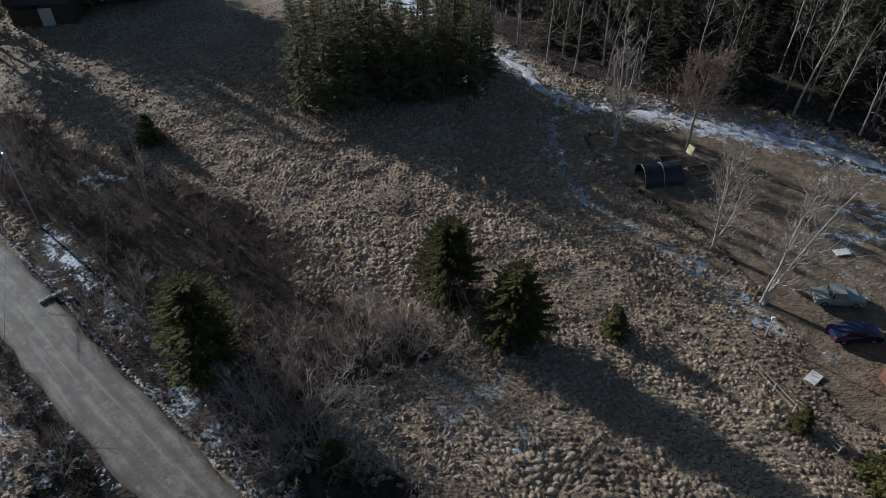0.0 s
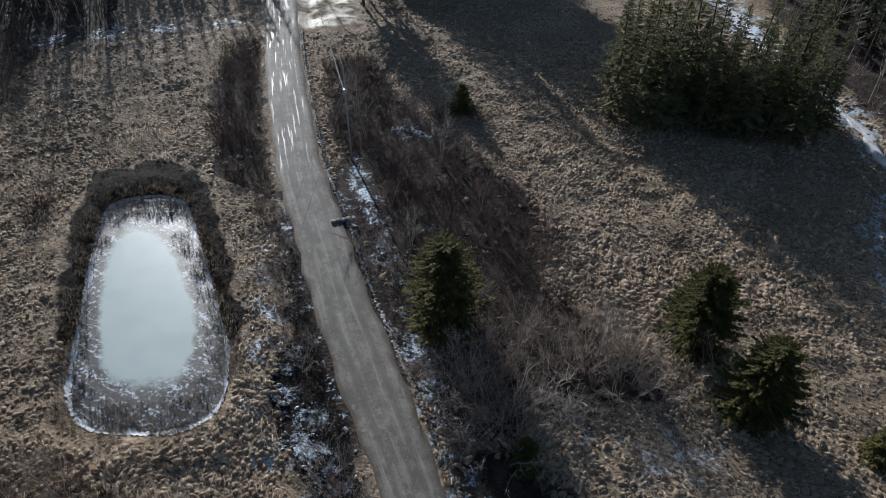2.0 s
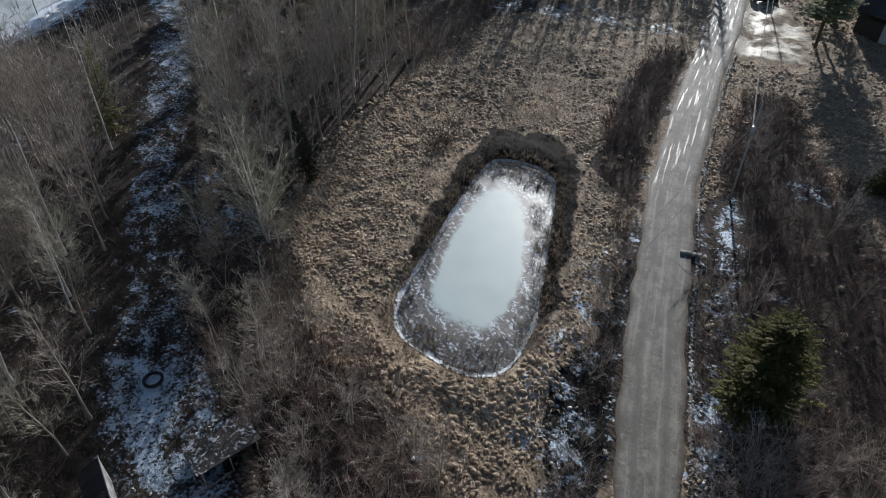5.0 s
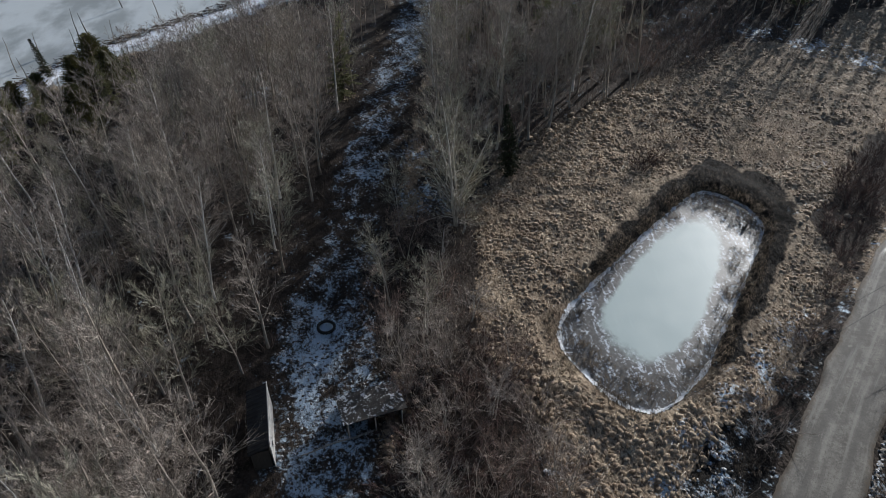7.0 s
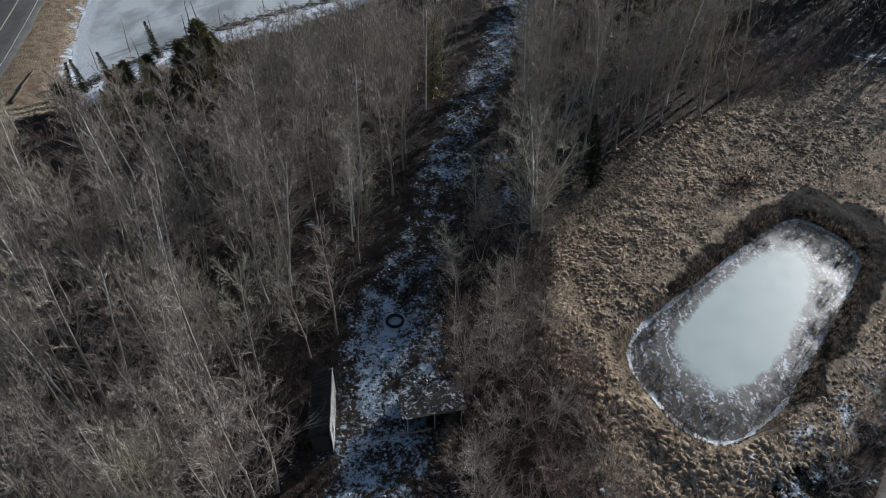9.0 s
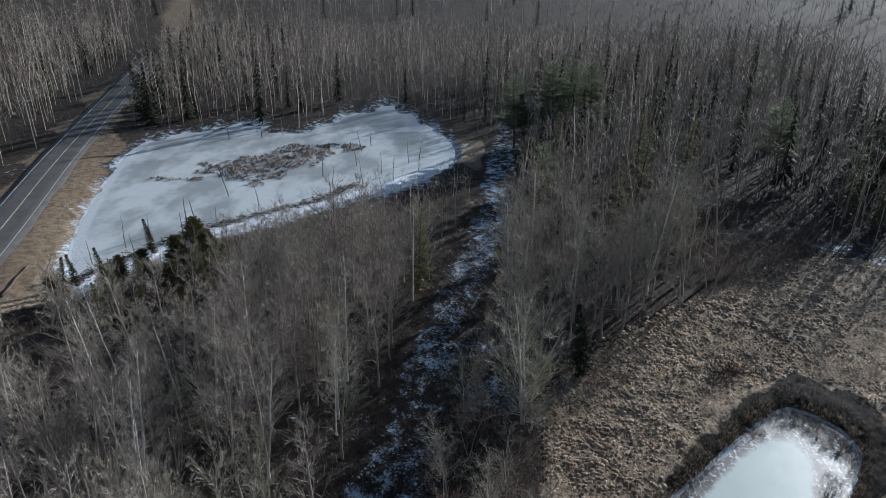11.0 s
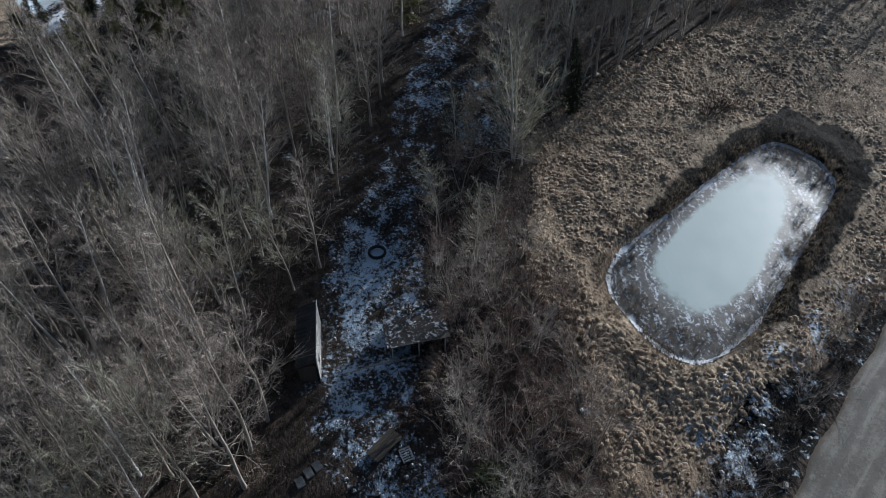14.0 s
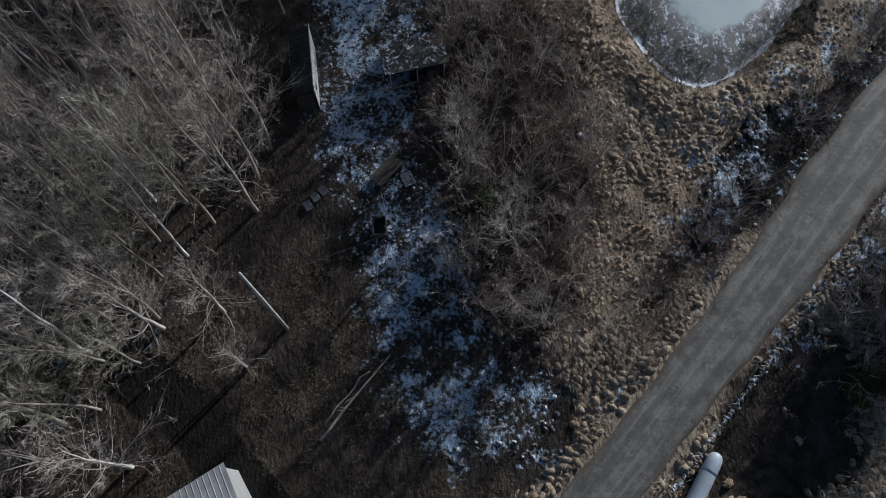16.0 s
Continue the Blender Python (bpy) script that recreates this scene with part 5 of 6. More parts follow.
def mounds(name, places, radius, height, material, label, category, seed):
    """Low domes of matted grass that flop over to one side, as one object."""
    r = np.random.default_rng(seed)
    p = np.asarray(places)
    n, k = len(p), 7
    z0 = land(p[:, 0], p[:, 1]) + lumps(p[:, 0], p[:, 1], cover(p[:, 0], p[:, 1])[0]) - .06
    size = r.uniform(.35, 1.45, n) * (.35 + 1.3 * rough(p[:, 0], p[:, 1], 7, 88, 3))
    drift = rough(p[:, 0], p[:, 1], 5.0, 83, 2) * 9 - 5.2
    flop = np.stack([np.cos(drift), np.sin(drift)], 1) * (radius * .38 * size)[:, None]
    a0 = r.uniform(0, 6.283, n)
    rows = []
    for share, up, lean in ((1.0, 0.0, 0.0), (.82, .62, .55)):
        for j in range(k):
            a = a0 + j * 2 * np.pi / k
            rr = radius * size * share * r.uniform(.72, 1.25, n)
            lx, ly = np.cos(a) * rr * 1.25, np.sin(a) * rr * .9
            cd, sd = np.cos(drift), np.sin(drift)
            rows.append(np.c_[p[:, 0] + lx * cd - ly * sd + flop[:, 0] * lean, p[:, 1] + lx * sd + ly * cd + flop[:, 1] * lean, z0 + height * size * up * r.uniform(.7, 1.25, n)])
    rows.append(np.c_[p + flop, z0 + height * size * r.uniform(.85, 1.2, n)])
    v = np.stack(rows, 1).reshape(-1, 3)
    q = [(j, (j + 1) % k, k + (j + 1) % k, k + j) for j in range(k)]
    tri = [(k + j, k + (j + 1) % k, 2 * k) for j in range(k)]
    loops = np.array([i for f in q + tri for i in f])
    totals = np.array([4] * k + [3] * k)
    me = bpy.data.meshes.new(name)
    me.vertices.add(len(v)), me.loops.add(n * len(loops)), me.polygons.add(n * 2 * k)
    me.vertices.foreach_set("co", v.ravel())
    me.loops.foreach_set("vertex_index", (loops[None, :] + np.arange(n)[:, None] * (2 * k + 1)).ravel().astype(np.int32))
    me.polygons.foreach_set("loop_start", np.concatenate([[0], np.cumsum(np.tile(totals, n))[:-1]]).astype(np.int32))
    me.update(calc_edges=True)
    me.polygons.foreach_set("use_smooth", [True] * (n * 2 * k))
    me.materials.append(material)
    return tagged(new(name, me), label, category, kind="stuff")


def field_places(n, seed, lo, hi, test):
    r = np.random.default_rng(seed)
    x, y = r.uniform(lo[0], hi[0], n), r.uniform(lo[1], hi[1], n)
    ok = test(x, y, r.random(n))
    return np.stack([x[ok], y[ok]], 1)


def grassy(x, y, u):
    g, s, e = cover(x, y)
    free = (line_gap(ROAD, x, y) > 3.2 - 0.9 * step(x, -24, -5)) & (inside(POND, x, y) < -0.8) & (inside(MARSH, x, y) < -1) & (inside(LOT, x, y) < -.5)
    clump = rough(x, y, 1.5, 77, 2)
    free &= (y > -2.5) | (x < -62)
    return (g * (0.35 + 1.4 * clump) > 0.20 + 0.45 * u) & free & (s < 0.40 + 0.35 * u) & (line_gap(DARK_BAND, x, y) > 1.6) & (dark_bank(x, y) < -.4 - u) & (inside(DARK_DITCH, x, y) < .6 - 1.6 * u)


def tussock_places(seed, pitch, lo, hi):
    """One tussock to a cell, shifted about; thinned far away."""
    r = np.random.default_rng(seed)
    x, y = (q.ravel() for q in np.meshgrid(np.arange(lo[0], hi[0], pitch), np.arange(lo[1], hi[1], pitch)))
    x, y = x + r.uniform(-.32, .32, x.shape) * pitch, y + r.uniform(-.32, .32, x.shape) * pitch
    ok = grassy(x, y, r.random(x.shape)) & (r.random(x.shape) < np.clip(2.6 - np.hypot(x, y) / 50, .35, 1))
    return np.stack([x[ok], y[ok]], 1)


tussocks = tussock_places(71, .49, (-112, -26), (60, 116))
def frosted(x, y, u):
    g, sn, e = cover(x, y)
    return (sn > .26 + .24 * u) & ((x < -13) | (u < .35)) & (line_gap(ROAD, x, y) > 3.3) & (inside(POND, x, y) < -.8) & (inside(MARSH, x, y) < -1) & (line_gap(DARK_BAND, x, y) > 2) & (np.hypot(x + 44.4, y + 6.7) > 1.4)


mounds("frosted_clumps", field_places(60000, 91, (-122, -13), (12, 50), frosted), .135, .12, FROST, "small snow-crusted clumps of dead grass", "grass", 92)
mounds("tussocks", tussocks, .215, .20, MOUND, "rounded tussocks of dry tan meadow grass", "grass", 70)
tufts("grass", tussocks, 5, 0.43, 0.0135, STRAW, "loose blades of dry tan meadow grass", "grass", 72, .85, True)
tufts("sedge", field_places(9000, 77, (-70, 18), (-32, 48), lambda x, y, u: (dark_bank(x, y) > -.3) & (inside(POND, x, y) < 0)), 7, 0.34, 0.012, SEDGE, "short black sedge on the pond's dark bank", "reeds", 78, .8)
tufts("dead_grass", field_places(30000, 89, (-26, -26), (4, 9), lambda x, y, u: (inside(LEAFY, x, y) + (u - .5) * 3 > 0) & (line_gap(ROAD, x, y) > 3.0) & (rough(x, y, 1.7, 19, 3) > .36 + .3 * u) & (line_gap(DARK_BAND, x, y) > 1.6)), 8, 0.20, 0.007, DULL, "matted olive-brown dead grass beside the house", "grass", 90, .7)
tufts("weeds", field_places(30000, 79, (-125, -13), (-5, 12), lambda x, y, u: (line_gap(TRAIL, x, y) < 5.2) & (np.hypot(x + 44.4, y + 6.7) > 1.3) & (rough(x, y, 1.8, 17, 3) > .40 + .3 * u)), 6, 0.36, 0.012, SEDGE, "dark weeds standing through the trail's snow", "grass", 80, 1.0)
tufts("ditch_weeds", field_places(16000, 84, (-55, 15), (0, 48), lambda x, y, u: ((inside(DARK_DITCH, x, y) > -.6) | (inside(SHADED_VERGE, x, y) > 0)) & (line_gap(ROAD, x, y) > 3.2) & (rough(x, y, 1.6, 18, 2) > .38 + .3 * u)), 6, 0.36, 0.012, SEDGE, "dark weeds in the roadside ditch and verge", "grass", 85, .9)
tufts("reeds", field_places(13000, 73, (-64, 12), (-30, 43), lambda x, y, u: (inside(POND, x, y) > -1.2) & (inside(WHITE_ICE, x, y) < -0.3 - u) & ((rough(x, y, 2.2, 87, 2) > .36) | (y - x > 93))), 7, 0.40, 0.010, REED,
      "dark dry reeds standing in the pond's rim", "reeds", 74, 1.1)
tufts("marsh_reeds", field_places(6000, 75, (-168, -70), (-130, -24), lambda x, y, u: inside(REED_ISLE, x, y) + (rough(x, y, 6, 81, 3) - .5) * 14 > 0), 8, 0.42, 0.04, RUSSET,
      "russet reed bed standing in the frozen marsh", "reeds", 76, 1.0)


# ---- things ----
def ground_at(x, y):
    return float(land(np.array([x]), np.array([y]))[0])


def placed_at(x, y, turn=0.0, lift=0.0):
    return pose(x, y, ground_at(x, y) + lift, 0, 0, turn)


def bevel_box(sx, sy, sz, b=0.03):
    """A box on z = 0 with softened edges."""
    bm = bmesh.new()
    bmesh.ops.create_cube(bm, size=1, matrix=Matrix.Translation((0, 0, sz / 2)) @ Matrix.Diagonal((sx, sy, sz, 1)))
    bmesh.ops.bevel(bm, geom=bm.edges[:], offset=b, segments=2, affect="EDGES", profile=0.6)
    g = Geo()
    bm.verts.ensure_lookup_table()
    bm.verts.index_update()
    g.add([v.co.copy() for v in bm.verts], [[v.index for v in f.verts] for f in bm.faces])
    bm.free()
    return g


def moved(g, m):
    g.v = [tuple(m @ Vector(p)) for p in g.v]
    return g


def utility_pole(x, y, height, arm_turn, transformer=False, arm=True):
    ob = thing("utility_pole", "weathered grey wooden utility pole" + (" with a transformer can" if transformer else " carrying overhead wires"), "utility pole", placed_at(x, y), "utility poles")
    part("pole", Geo().tube([(0, 0, -.4), (0, 0, height * .5), (0.05, 0, height)], [.135, .11, .085], 10, True), POLEWOOD, ob, smooth=True)
    rot = pose(0, 0, 0, 0, 0, arm_turn)
    if arm:
        part("crossarm", moved(Geo().box((-1.1, -.06, height - .75), (1.1, .06, height - .62)), rot), POLEWOOD, ob)
        for k in (-1.0, -.5, 1.0):
            part("insulator", moved(Geo().tube([(k, 0, height - .62), (k, 0, height - .5), (k, 0, height - .42)], [.04, .065, .03], 8, True), rot), STEEL, ob)
    part("pole_pin", Geo().tube([(0.05, 0, height), (0.05, 0, height + .14), (0.05, 0, height + .2)], [.03, .06, .03], 8, True), STEEL, ob)
    if transformer:
        z = height - 3.1
        can = part("transformer", moved(Geo().tube([(0, -.40, z - .5), (0, -.40, z - .45), (0, -.40, z + .42), (0, -.40, z + .5)], [.2, .25, .25, .16], 14, True), rot), STEEL, ob, "pale grey transformer can", True)
        part("bushing", moved(Geo().tube([(0, -.40, z + .5), (0, -.40, z + .62), (0, -.40, z + .75)], [.04, .06, .02], 8, True), rot), STEEL, can)
        part("bracket", moved(Geo().box((-.05, -.2, z - .1), (.05, -.08, z + .1)), rot), STEEL, ob)
    return ob


def wire(a, b, sag, radius, label="thin overhead wire between utility poles"):
    a, b = Vector(a), Vector(b)
    pts = [a.lerp(b, k / 18) - Vector((0, 0, sag * 4 * (k / 18) * (1 - k / 18))) for k in range(19)]
    return solid("overhead_wire", Geo().tube(pts, [radius] * 19, 4), WIRE, label, "wire", group="overhead wires")


P1, P2, P3 = (-43.7, 57.3), (-12.2, -11.2), (-94.0, 112.5)
utility_pole(*P1, 12.3, 40, True, False)
utility_pole(*P2, 12.0, 60, False, False)
utility_pole(*P3, 12.3, 40)
utility_pole(-156.6, -102.1, 12.0, -75)
utility_pole(-112, -90.5, 12.0, -75)
utility_pole(-204, -115, 12.0, -75)
for za, zb, rad_, sag in ((12.4, 12.4, .022, 1.0), (9.0, 9.0, .035, 1.3), (8.6, 8.6, .03, 1.5)):
    wire((*P1, za), (*P3, zb), sag, rad_)
for za, zb, rad_, sag in ((12.3, 12.1, .012, 1.2), (9.2, 9.6, .016, 1.6)):
    wire((*P1, za), (*P2, zb), sag, rad_)
for o_ in (-1.0, 1.0):
    wire((-112 + o_ * .25, -90.5 - o_, 12.2), (-156.6 + o_ * .25, -102.1 - o_, 12.2), .9, .03)
    wire((-156.6 + o_ * .25, -102.1 - o_, 12.2), (-204 + o_ * .25, -115 - o_, 12.2), .9, .03)
for gx, gy in ((-50.3, 60.6), (-48.6, 57.6)):
    solid("guy_wire", Geo().tube([(P1[0], P1[1], 9.6), (gx, gy, ground_at(gx, gy))], [.014, .014], 4), STEEL, "steel guy wire bracing a utility pole", "wire", group="guy wires")


def plank_wall(ob, name, length, height, x_dir, origin, material, board=.24, gable=0.0, thick=.05, hole=None):
    """Upright boards side by side, each a part. x_dir runs along the wall; a gable rises to the middle; hole is (from, to, low, high)."""
    n = max(2, int(length / board))
    w = length / n
    out = Vector((-x_dir.y, x_dir.x, 0))
    for k in range(n):
        a, b = k * w + .008, (k + 1) * w - .008
        tops = [height + gable * (1 - abs(2 * q / length - 1)) for q in (a, b)]
        spans = [(0, None)]
        if hole and a > hole[0] - w and b < hole[1] + w:
            spans = [(0, hole[2]), (hole[3], None)]
        for lo, hi in spans:
            g = Geo()
            z = [lo, lo, hi if hi else tops[1], hi if hi else tops[0]]
            o = .006 * (k % 2)
            f = [origin + x_dir * q + Vector((0, 0, zz)) + out * (-o) for q, zz in zip((a, b, b, a), z)]
            g.add(f + [p + out * thick for p in f], [(0, 1, 2, 3), (7, 6, 5, 4), (0, 4, 5, 1), (1, 5, 6, 2), (2, 6, 7, 3), (3, 7, 4, 0)])
            part(name, g, material, ob)


def sheet_roof(ob, length, half, eave, ridge, origin, x_dir, y_dir, material, over=.25, seam=.38):
    """Two slopes of ribbed metal sheet."""
    for s in (-1, 1):
        n = int((length + 2 * over) / seam)
        for k in range(n):
            g = Geo()
            a, b = -over + k * seam, -over + (k + 1) * seam
            prof = [(a, 0), (a + .03, .018), (a + .06, .018), (a + .09, 0), (b, 0)]
            top = [origin + x_dir * q + y_dir * 0 + Vector((0, 0, ridge + h)) for q, h in prof]
            low = [origin + x_dir * q + y_dir * s * (half + over) + Vector((0, 0, eave - over * (ridge - eave) / half + h)) for q, h in prof]
            g.add(top + low, [(i, i + 1, 5 + i + 1, 5 + i) for i in range(4)])
            dn = Vector((0, 0, -.05))
            g.add([top[0] + dn, top[4] + dn, low[4] + dn, low[0] + dn], [(0, 3, 2, 1)])
            g.add([low[0], low[4], low[4] + dn, low[0] + dn], [(0, 1, 2, 3)])
            part("roof_sheet", g, material, ob)
    g = Geo().tube([origin + x_dir * -over + Vector((0, 0, ridge + .03)), origin + x_dir * (length + over) + Vector((0, 0, ridge + .03))], [.09, .09], 6, True)
    part("ridge_cap", g, material, ob)


# weathered shed by the trail: a pale board gable wall and a dark ribbed roof
X_ = Vector((5.7, 0.8, 0)).normalized()
Y_ = Vector((-X_.y, X_.x, 0))
shed = thing("shed", "old shed with a pale weathered board wall and dark ribbed roof", "shed", placed_at(-35.9, -10.9))
plank_wall(shed, "board", 5.75, 3.3, X_, Vector((0, 0, -.1)), GREYWOOD, .26, 0.0, .05, (4.35, 4.95, .9, 1.9))
part("window_pane", Geo().box((4.35, -.16, .85), (4.95, -.14, 1.85), Matrix.Rotation(math.atan2(X_.y, X_.x), 4, "Z")), plain("dark_pane", (.012, .012, .014), .15, .1), shed)
for a_ in (4.29, 4.95):
    part("window_frame", Geo().box((a_, .0, .82), (a_ + .06, .07, 1.92), Matrix.Rotation(math.atan2(X_.y, X_.x), 4, "Z")), GREYWOOD, shed)
part("wall_core", Geo().box((0.03, -1.55, -.1), (5.72, -.18, 2.2), Matrix.Rotation(math.atan2(X_.y, X_.x), 4, "Z")), DARKWOOD, shed)
for k in range(16):
    g_ = Geo()
    a_, b_ = -.2 + k * .385, -.2 + (k + 1) * .385
    prof = [(a_, 0), (a_ + .05, .05), (a_ + .11, .05), (a_ + .16, 0), (b_, 0)]
    g_.add([X_ * q - Y_ * .03 + Vector((0, 0, 2.95 + h)) for q, h in prof] + [X_ * q - Y_ * 1.7 + Vector((0, 0, 2.3 + h)) for q, h in prof], [(i, i + 1, 6 + i, 5 + i) for i in range(4)])
    g_.add([X_ * q - Y_ * .03 + Vector((0, 0, 2.88)) for q in (a_, b_)] + [X_ * q - Y_ * 1.7 + Vector((0, 0, 2.23)) for q in (b_, a_)], [(0, 1, 2, 3)])
    part("roof_sheet", g_, SHEDROOF, shed)
part("fascia", Geo().box((-.05, .055, 3.08), (5.8, .085, 3.32), Matrix.Rotation(math.atan2(X_.y, X_.x), 4, "Z")), GREYWOOD, shed)

# low lean-to with snow left on its sheets
lean = thing("lean_to", "low dark lean-to shed with old snow on its roof", "shed", placed_at(-34.2, -2.6, 14))
for a0, a1 in (((-1.5, -2.18, -.1), (-1.35, 2.18, 1.45)), ((-1.5, -2.3, -.1), (1.2, -2.18, 1.45)), ((-1.5, 2.18, -.1), (1.2, 2.3, 1.45))):
    part("wall", Geo().box(a0, a1), DARKWOOD, lean)
part("roof", Geo().add([(-1.9, -2.6, 1.42), (-1.9, 2.6, 1.42), (1.6, 2.6, 2.1), (1.6, -2.6, 2.1), (-1.9, -2.6, 1.5), (-1.9, 2.6, 1.5), (1.6, 2.6, 2.18), (1.6, -2.6, 2.18)],
                       [(0, 1, 2, 3), (7, 6, 5, 4), (0, 4, 5, 1), (1, 5, 6, 2), (2, 6, 7, 3), (3, 7, 4, 0)]), SNOWY_BOARDS, lean)
for k in range(3):
    part("post", Geo().tube([(1.3, -2.2 + 2.2 * k, -.2), (1.3, -2.2 + 2.2 * k, 2.05)], [.06, .055], 6), POLEWOOD, lean)



# the house under the camera: a corner of its metal roof
house = thing("house", "small house with a pale grey metal roof", "house", pose(3.9, -15.9, ground_at(3.9, -15.9), 0, 0, 33))
part("wall", Geo().box((-4.2, -5.5, -.3), (4.2, 5.5, 3.0)), plain("pale_siding", (.30, .295, .28), .7, .1), house)
for s in (-1, 1):
    part("gable", Geo().add([(-4.2, s * 5.5, 3.0), (4.2, s * 5.5, 3.0), (0, s * 5.5, 4.6), (-4.2, s * 5.4, 3.0), (4.2, s * 5.4, 3.0), (0, s * 5.4, 4.6)], [(0, 1, 2), (5, 4, 3), (0, 2, 5, 3), (1, 4, 5, 2)]), plain("gable_siding", (.28, .275, .26), .7, .1), house)
sheet_roof(house, 11.0, 4.2, 3.0, 4.62, Vector((0, -5.5, 0)), Vector((0, 1, 0)), Vector((1, 0, 0)), METALROOF, .35)
part("vent_pipe", Geo().tube([(1.2, 3.2, 4.0), (1.2, 3.2, 4.75)], [.07, .07], 8, True), STEEL, house)


# farm clutter along the trail
def ring(major, minor, n=28, m=8, flatten=1.0):
    g = Geo()
    g.add([((major + minor * math.cos(j * 6.2832 / m)) * math.cos(i * 6.2832 / n), (major + minor * math.cos(j * 6.2832 / m)) * math.sin(i * 6.2832 / n), minor * flatten * math.sin(j * 6.2832 / m))
           for i in range(n) for j in range(m)], [(i * m + j, ((i + 1) % n) * m + j, ((i + 1) % n) * m + (j + 1) % m, i * m + (j + 1) % m) for i in range(n) for j in range(m)])
    return g


tyre = thing("tractor_tyre", "large black tractor tyre lying flat on snow", "tyre", placed_at(-44.4, -6.7, 0, .26))
part("tyre_body", ring(.74, .115, 32, 10, 1.5), RUBBER, tyre, smooth=True)
for k in range(20):
    m_ = pose(0, 0, 0, 0, 0, k * 18)
    part("tread_lug", Geo().box((.82, -.05, -.15), (.885, .05, .15), m_ @ pose(0, 0, 0, 25, 0, 0)), RUBBER, tyre)
wagon = thing("flat_wagon", "dark old flatbed wagon standing in patchy snow", "wagon", placed_at(-24.5, -4.55, -38) @ Matrix.Scale(.78, 4))
for k in range(6):
    part("deck_plank", Geo().box((-1.7, -.78 + k * .262, .62), (1.7, -.53 + k * .262, .68)), DARKWOOD, wagon)
for a_ in (-.5, .4):
    part("frame_rail", Geo().box((-1.6, a_, .48), (1.6, a_ + .1, .61)), STEEL, wagon)
for sx in (-1, 1):
    for sy in (-1, 1):
        part("wheel", Geo().tube([(sx * 1.1, sy * .62, .3), (sx * 1.1, sy * .8, .3)], [.33, .33], 16, True), RUBBER, wagon)
crate = thing("crate", "open dark wooden crate on the snow", "crate", placed_at(-19.8, -4.9, 4))
for a0, a1 in (((-.75, -.5, 0), (.75, -.44, .75)), ((-.75, .44, 0), (.75, .5, .75)), ((-.75, -.44, 0), (-.69, .44, .75)), ((.69, -.44, 0), (.75, .44, .75)), ((-.69, -.44, .0), (.69, .44, .05))):
    part("panel", Geo().box(a0, a1), DARKWOOD, crate)
for k, (dx, dy, tn) in enumerate(((0, 0, 35), (.72, -.5, 32), (-.55, .55, 40))):
    solid("concrete_slab", bevel_box(.8, .62, .14, .02), plain("concrete_%d" % k, (.11, .112, .115), .85, .25, 3, bump=.3), "grey concrete paving slab lying on dead leaves", "slab",
          placed_at(-22.4 + dx, -9.9 + dy, tn), "stacked slabs")
pal = thing("pallet", "pale weathered wooden pallet on the snow", "pallet", placed_at(-24.0, -2.9, 25))
for k in range(6):
    part("slat", Geo().box((-.55 + k * .2, -.45, .11), (-.43 + k * .2, .45, .135)), GREYWOOD, pal)
for k in range(3):
    part("bearer", Geo().box((-.57, -.43 + k * .38, 0), (.59, -.34 + k * .38, .108)), GREYWOOD, pal)
for (ax, ay), (bx, by), r0, lab in (((-4.5, -8.4), (-10.4, -3.9), .10, "long pale fallen log on dead grass"), ((-5.6, -8.1), (-9.2, -5.3), .07, "thin fallen log on dead grass"),
                                   ((-33.0, -2.2), (-31.0, -8.2), .09, "fallen pole beside the lean-to"), ((-83, -64.5), (-93, -66.5), .22, "dark fallen driftwood trunk on the shoulder")):
    rr = random.Random(int(ax * 10))
    pts_ = [Vector((ax + (bx - ax) * k / 6 + rr.gauss(0, .06), ay + (by - ay) * k / 6 + rr.gauss(0, .06), 0)) for k in range(7)]
    for q in pts_:
        q.z = ground_at(q.x, q.y) + r0 * .8
    g_ = Geo().tube(pts_, [r0 * (1 - .07 * k) for k in range(7)], 8, True)
    for k in (2, 3, 5):
        g_.tube([pts_[k], pts_[k] + Vector((rr.gauss(0, .5), rr.gauss(0, .5), .35))], [r0 * .3, .01], 4)
    solid("fallen_log", g_, BARK if r0 < .2 else CONIFER_BARK, lab, "log", smooth=True)

# white plastic-wrapped bales in a row beside the road
bales = thing("bale_row", "white plastic-wrapped row of round bales by the road", "bales", placed_at(-3.75, 17.9, 327))
wrap = plain("white_wrap", (.40, .44, .48), .4, .12, 1.2, bump=.6)
for k in range(4):
    r_k = [.18, .36, .47, .52] if k == 0 else [.53, .53, .53, .54]
    part("wrapped_bale", Geo().tube([(k * 1.5, 0, .55), (k * 1.5 + .1, 0, .55), (k * 1.5 + .35, 0, .56), (k * 1.5 + .75, 0, .55), (k * 1.5 + 1.3, 0, .56), (k * 1.5 + 1.5, 0, .55)], r_k + [.53, .53], 20, k == 0), wrap, bales, smooth=True)

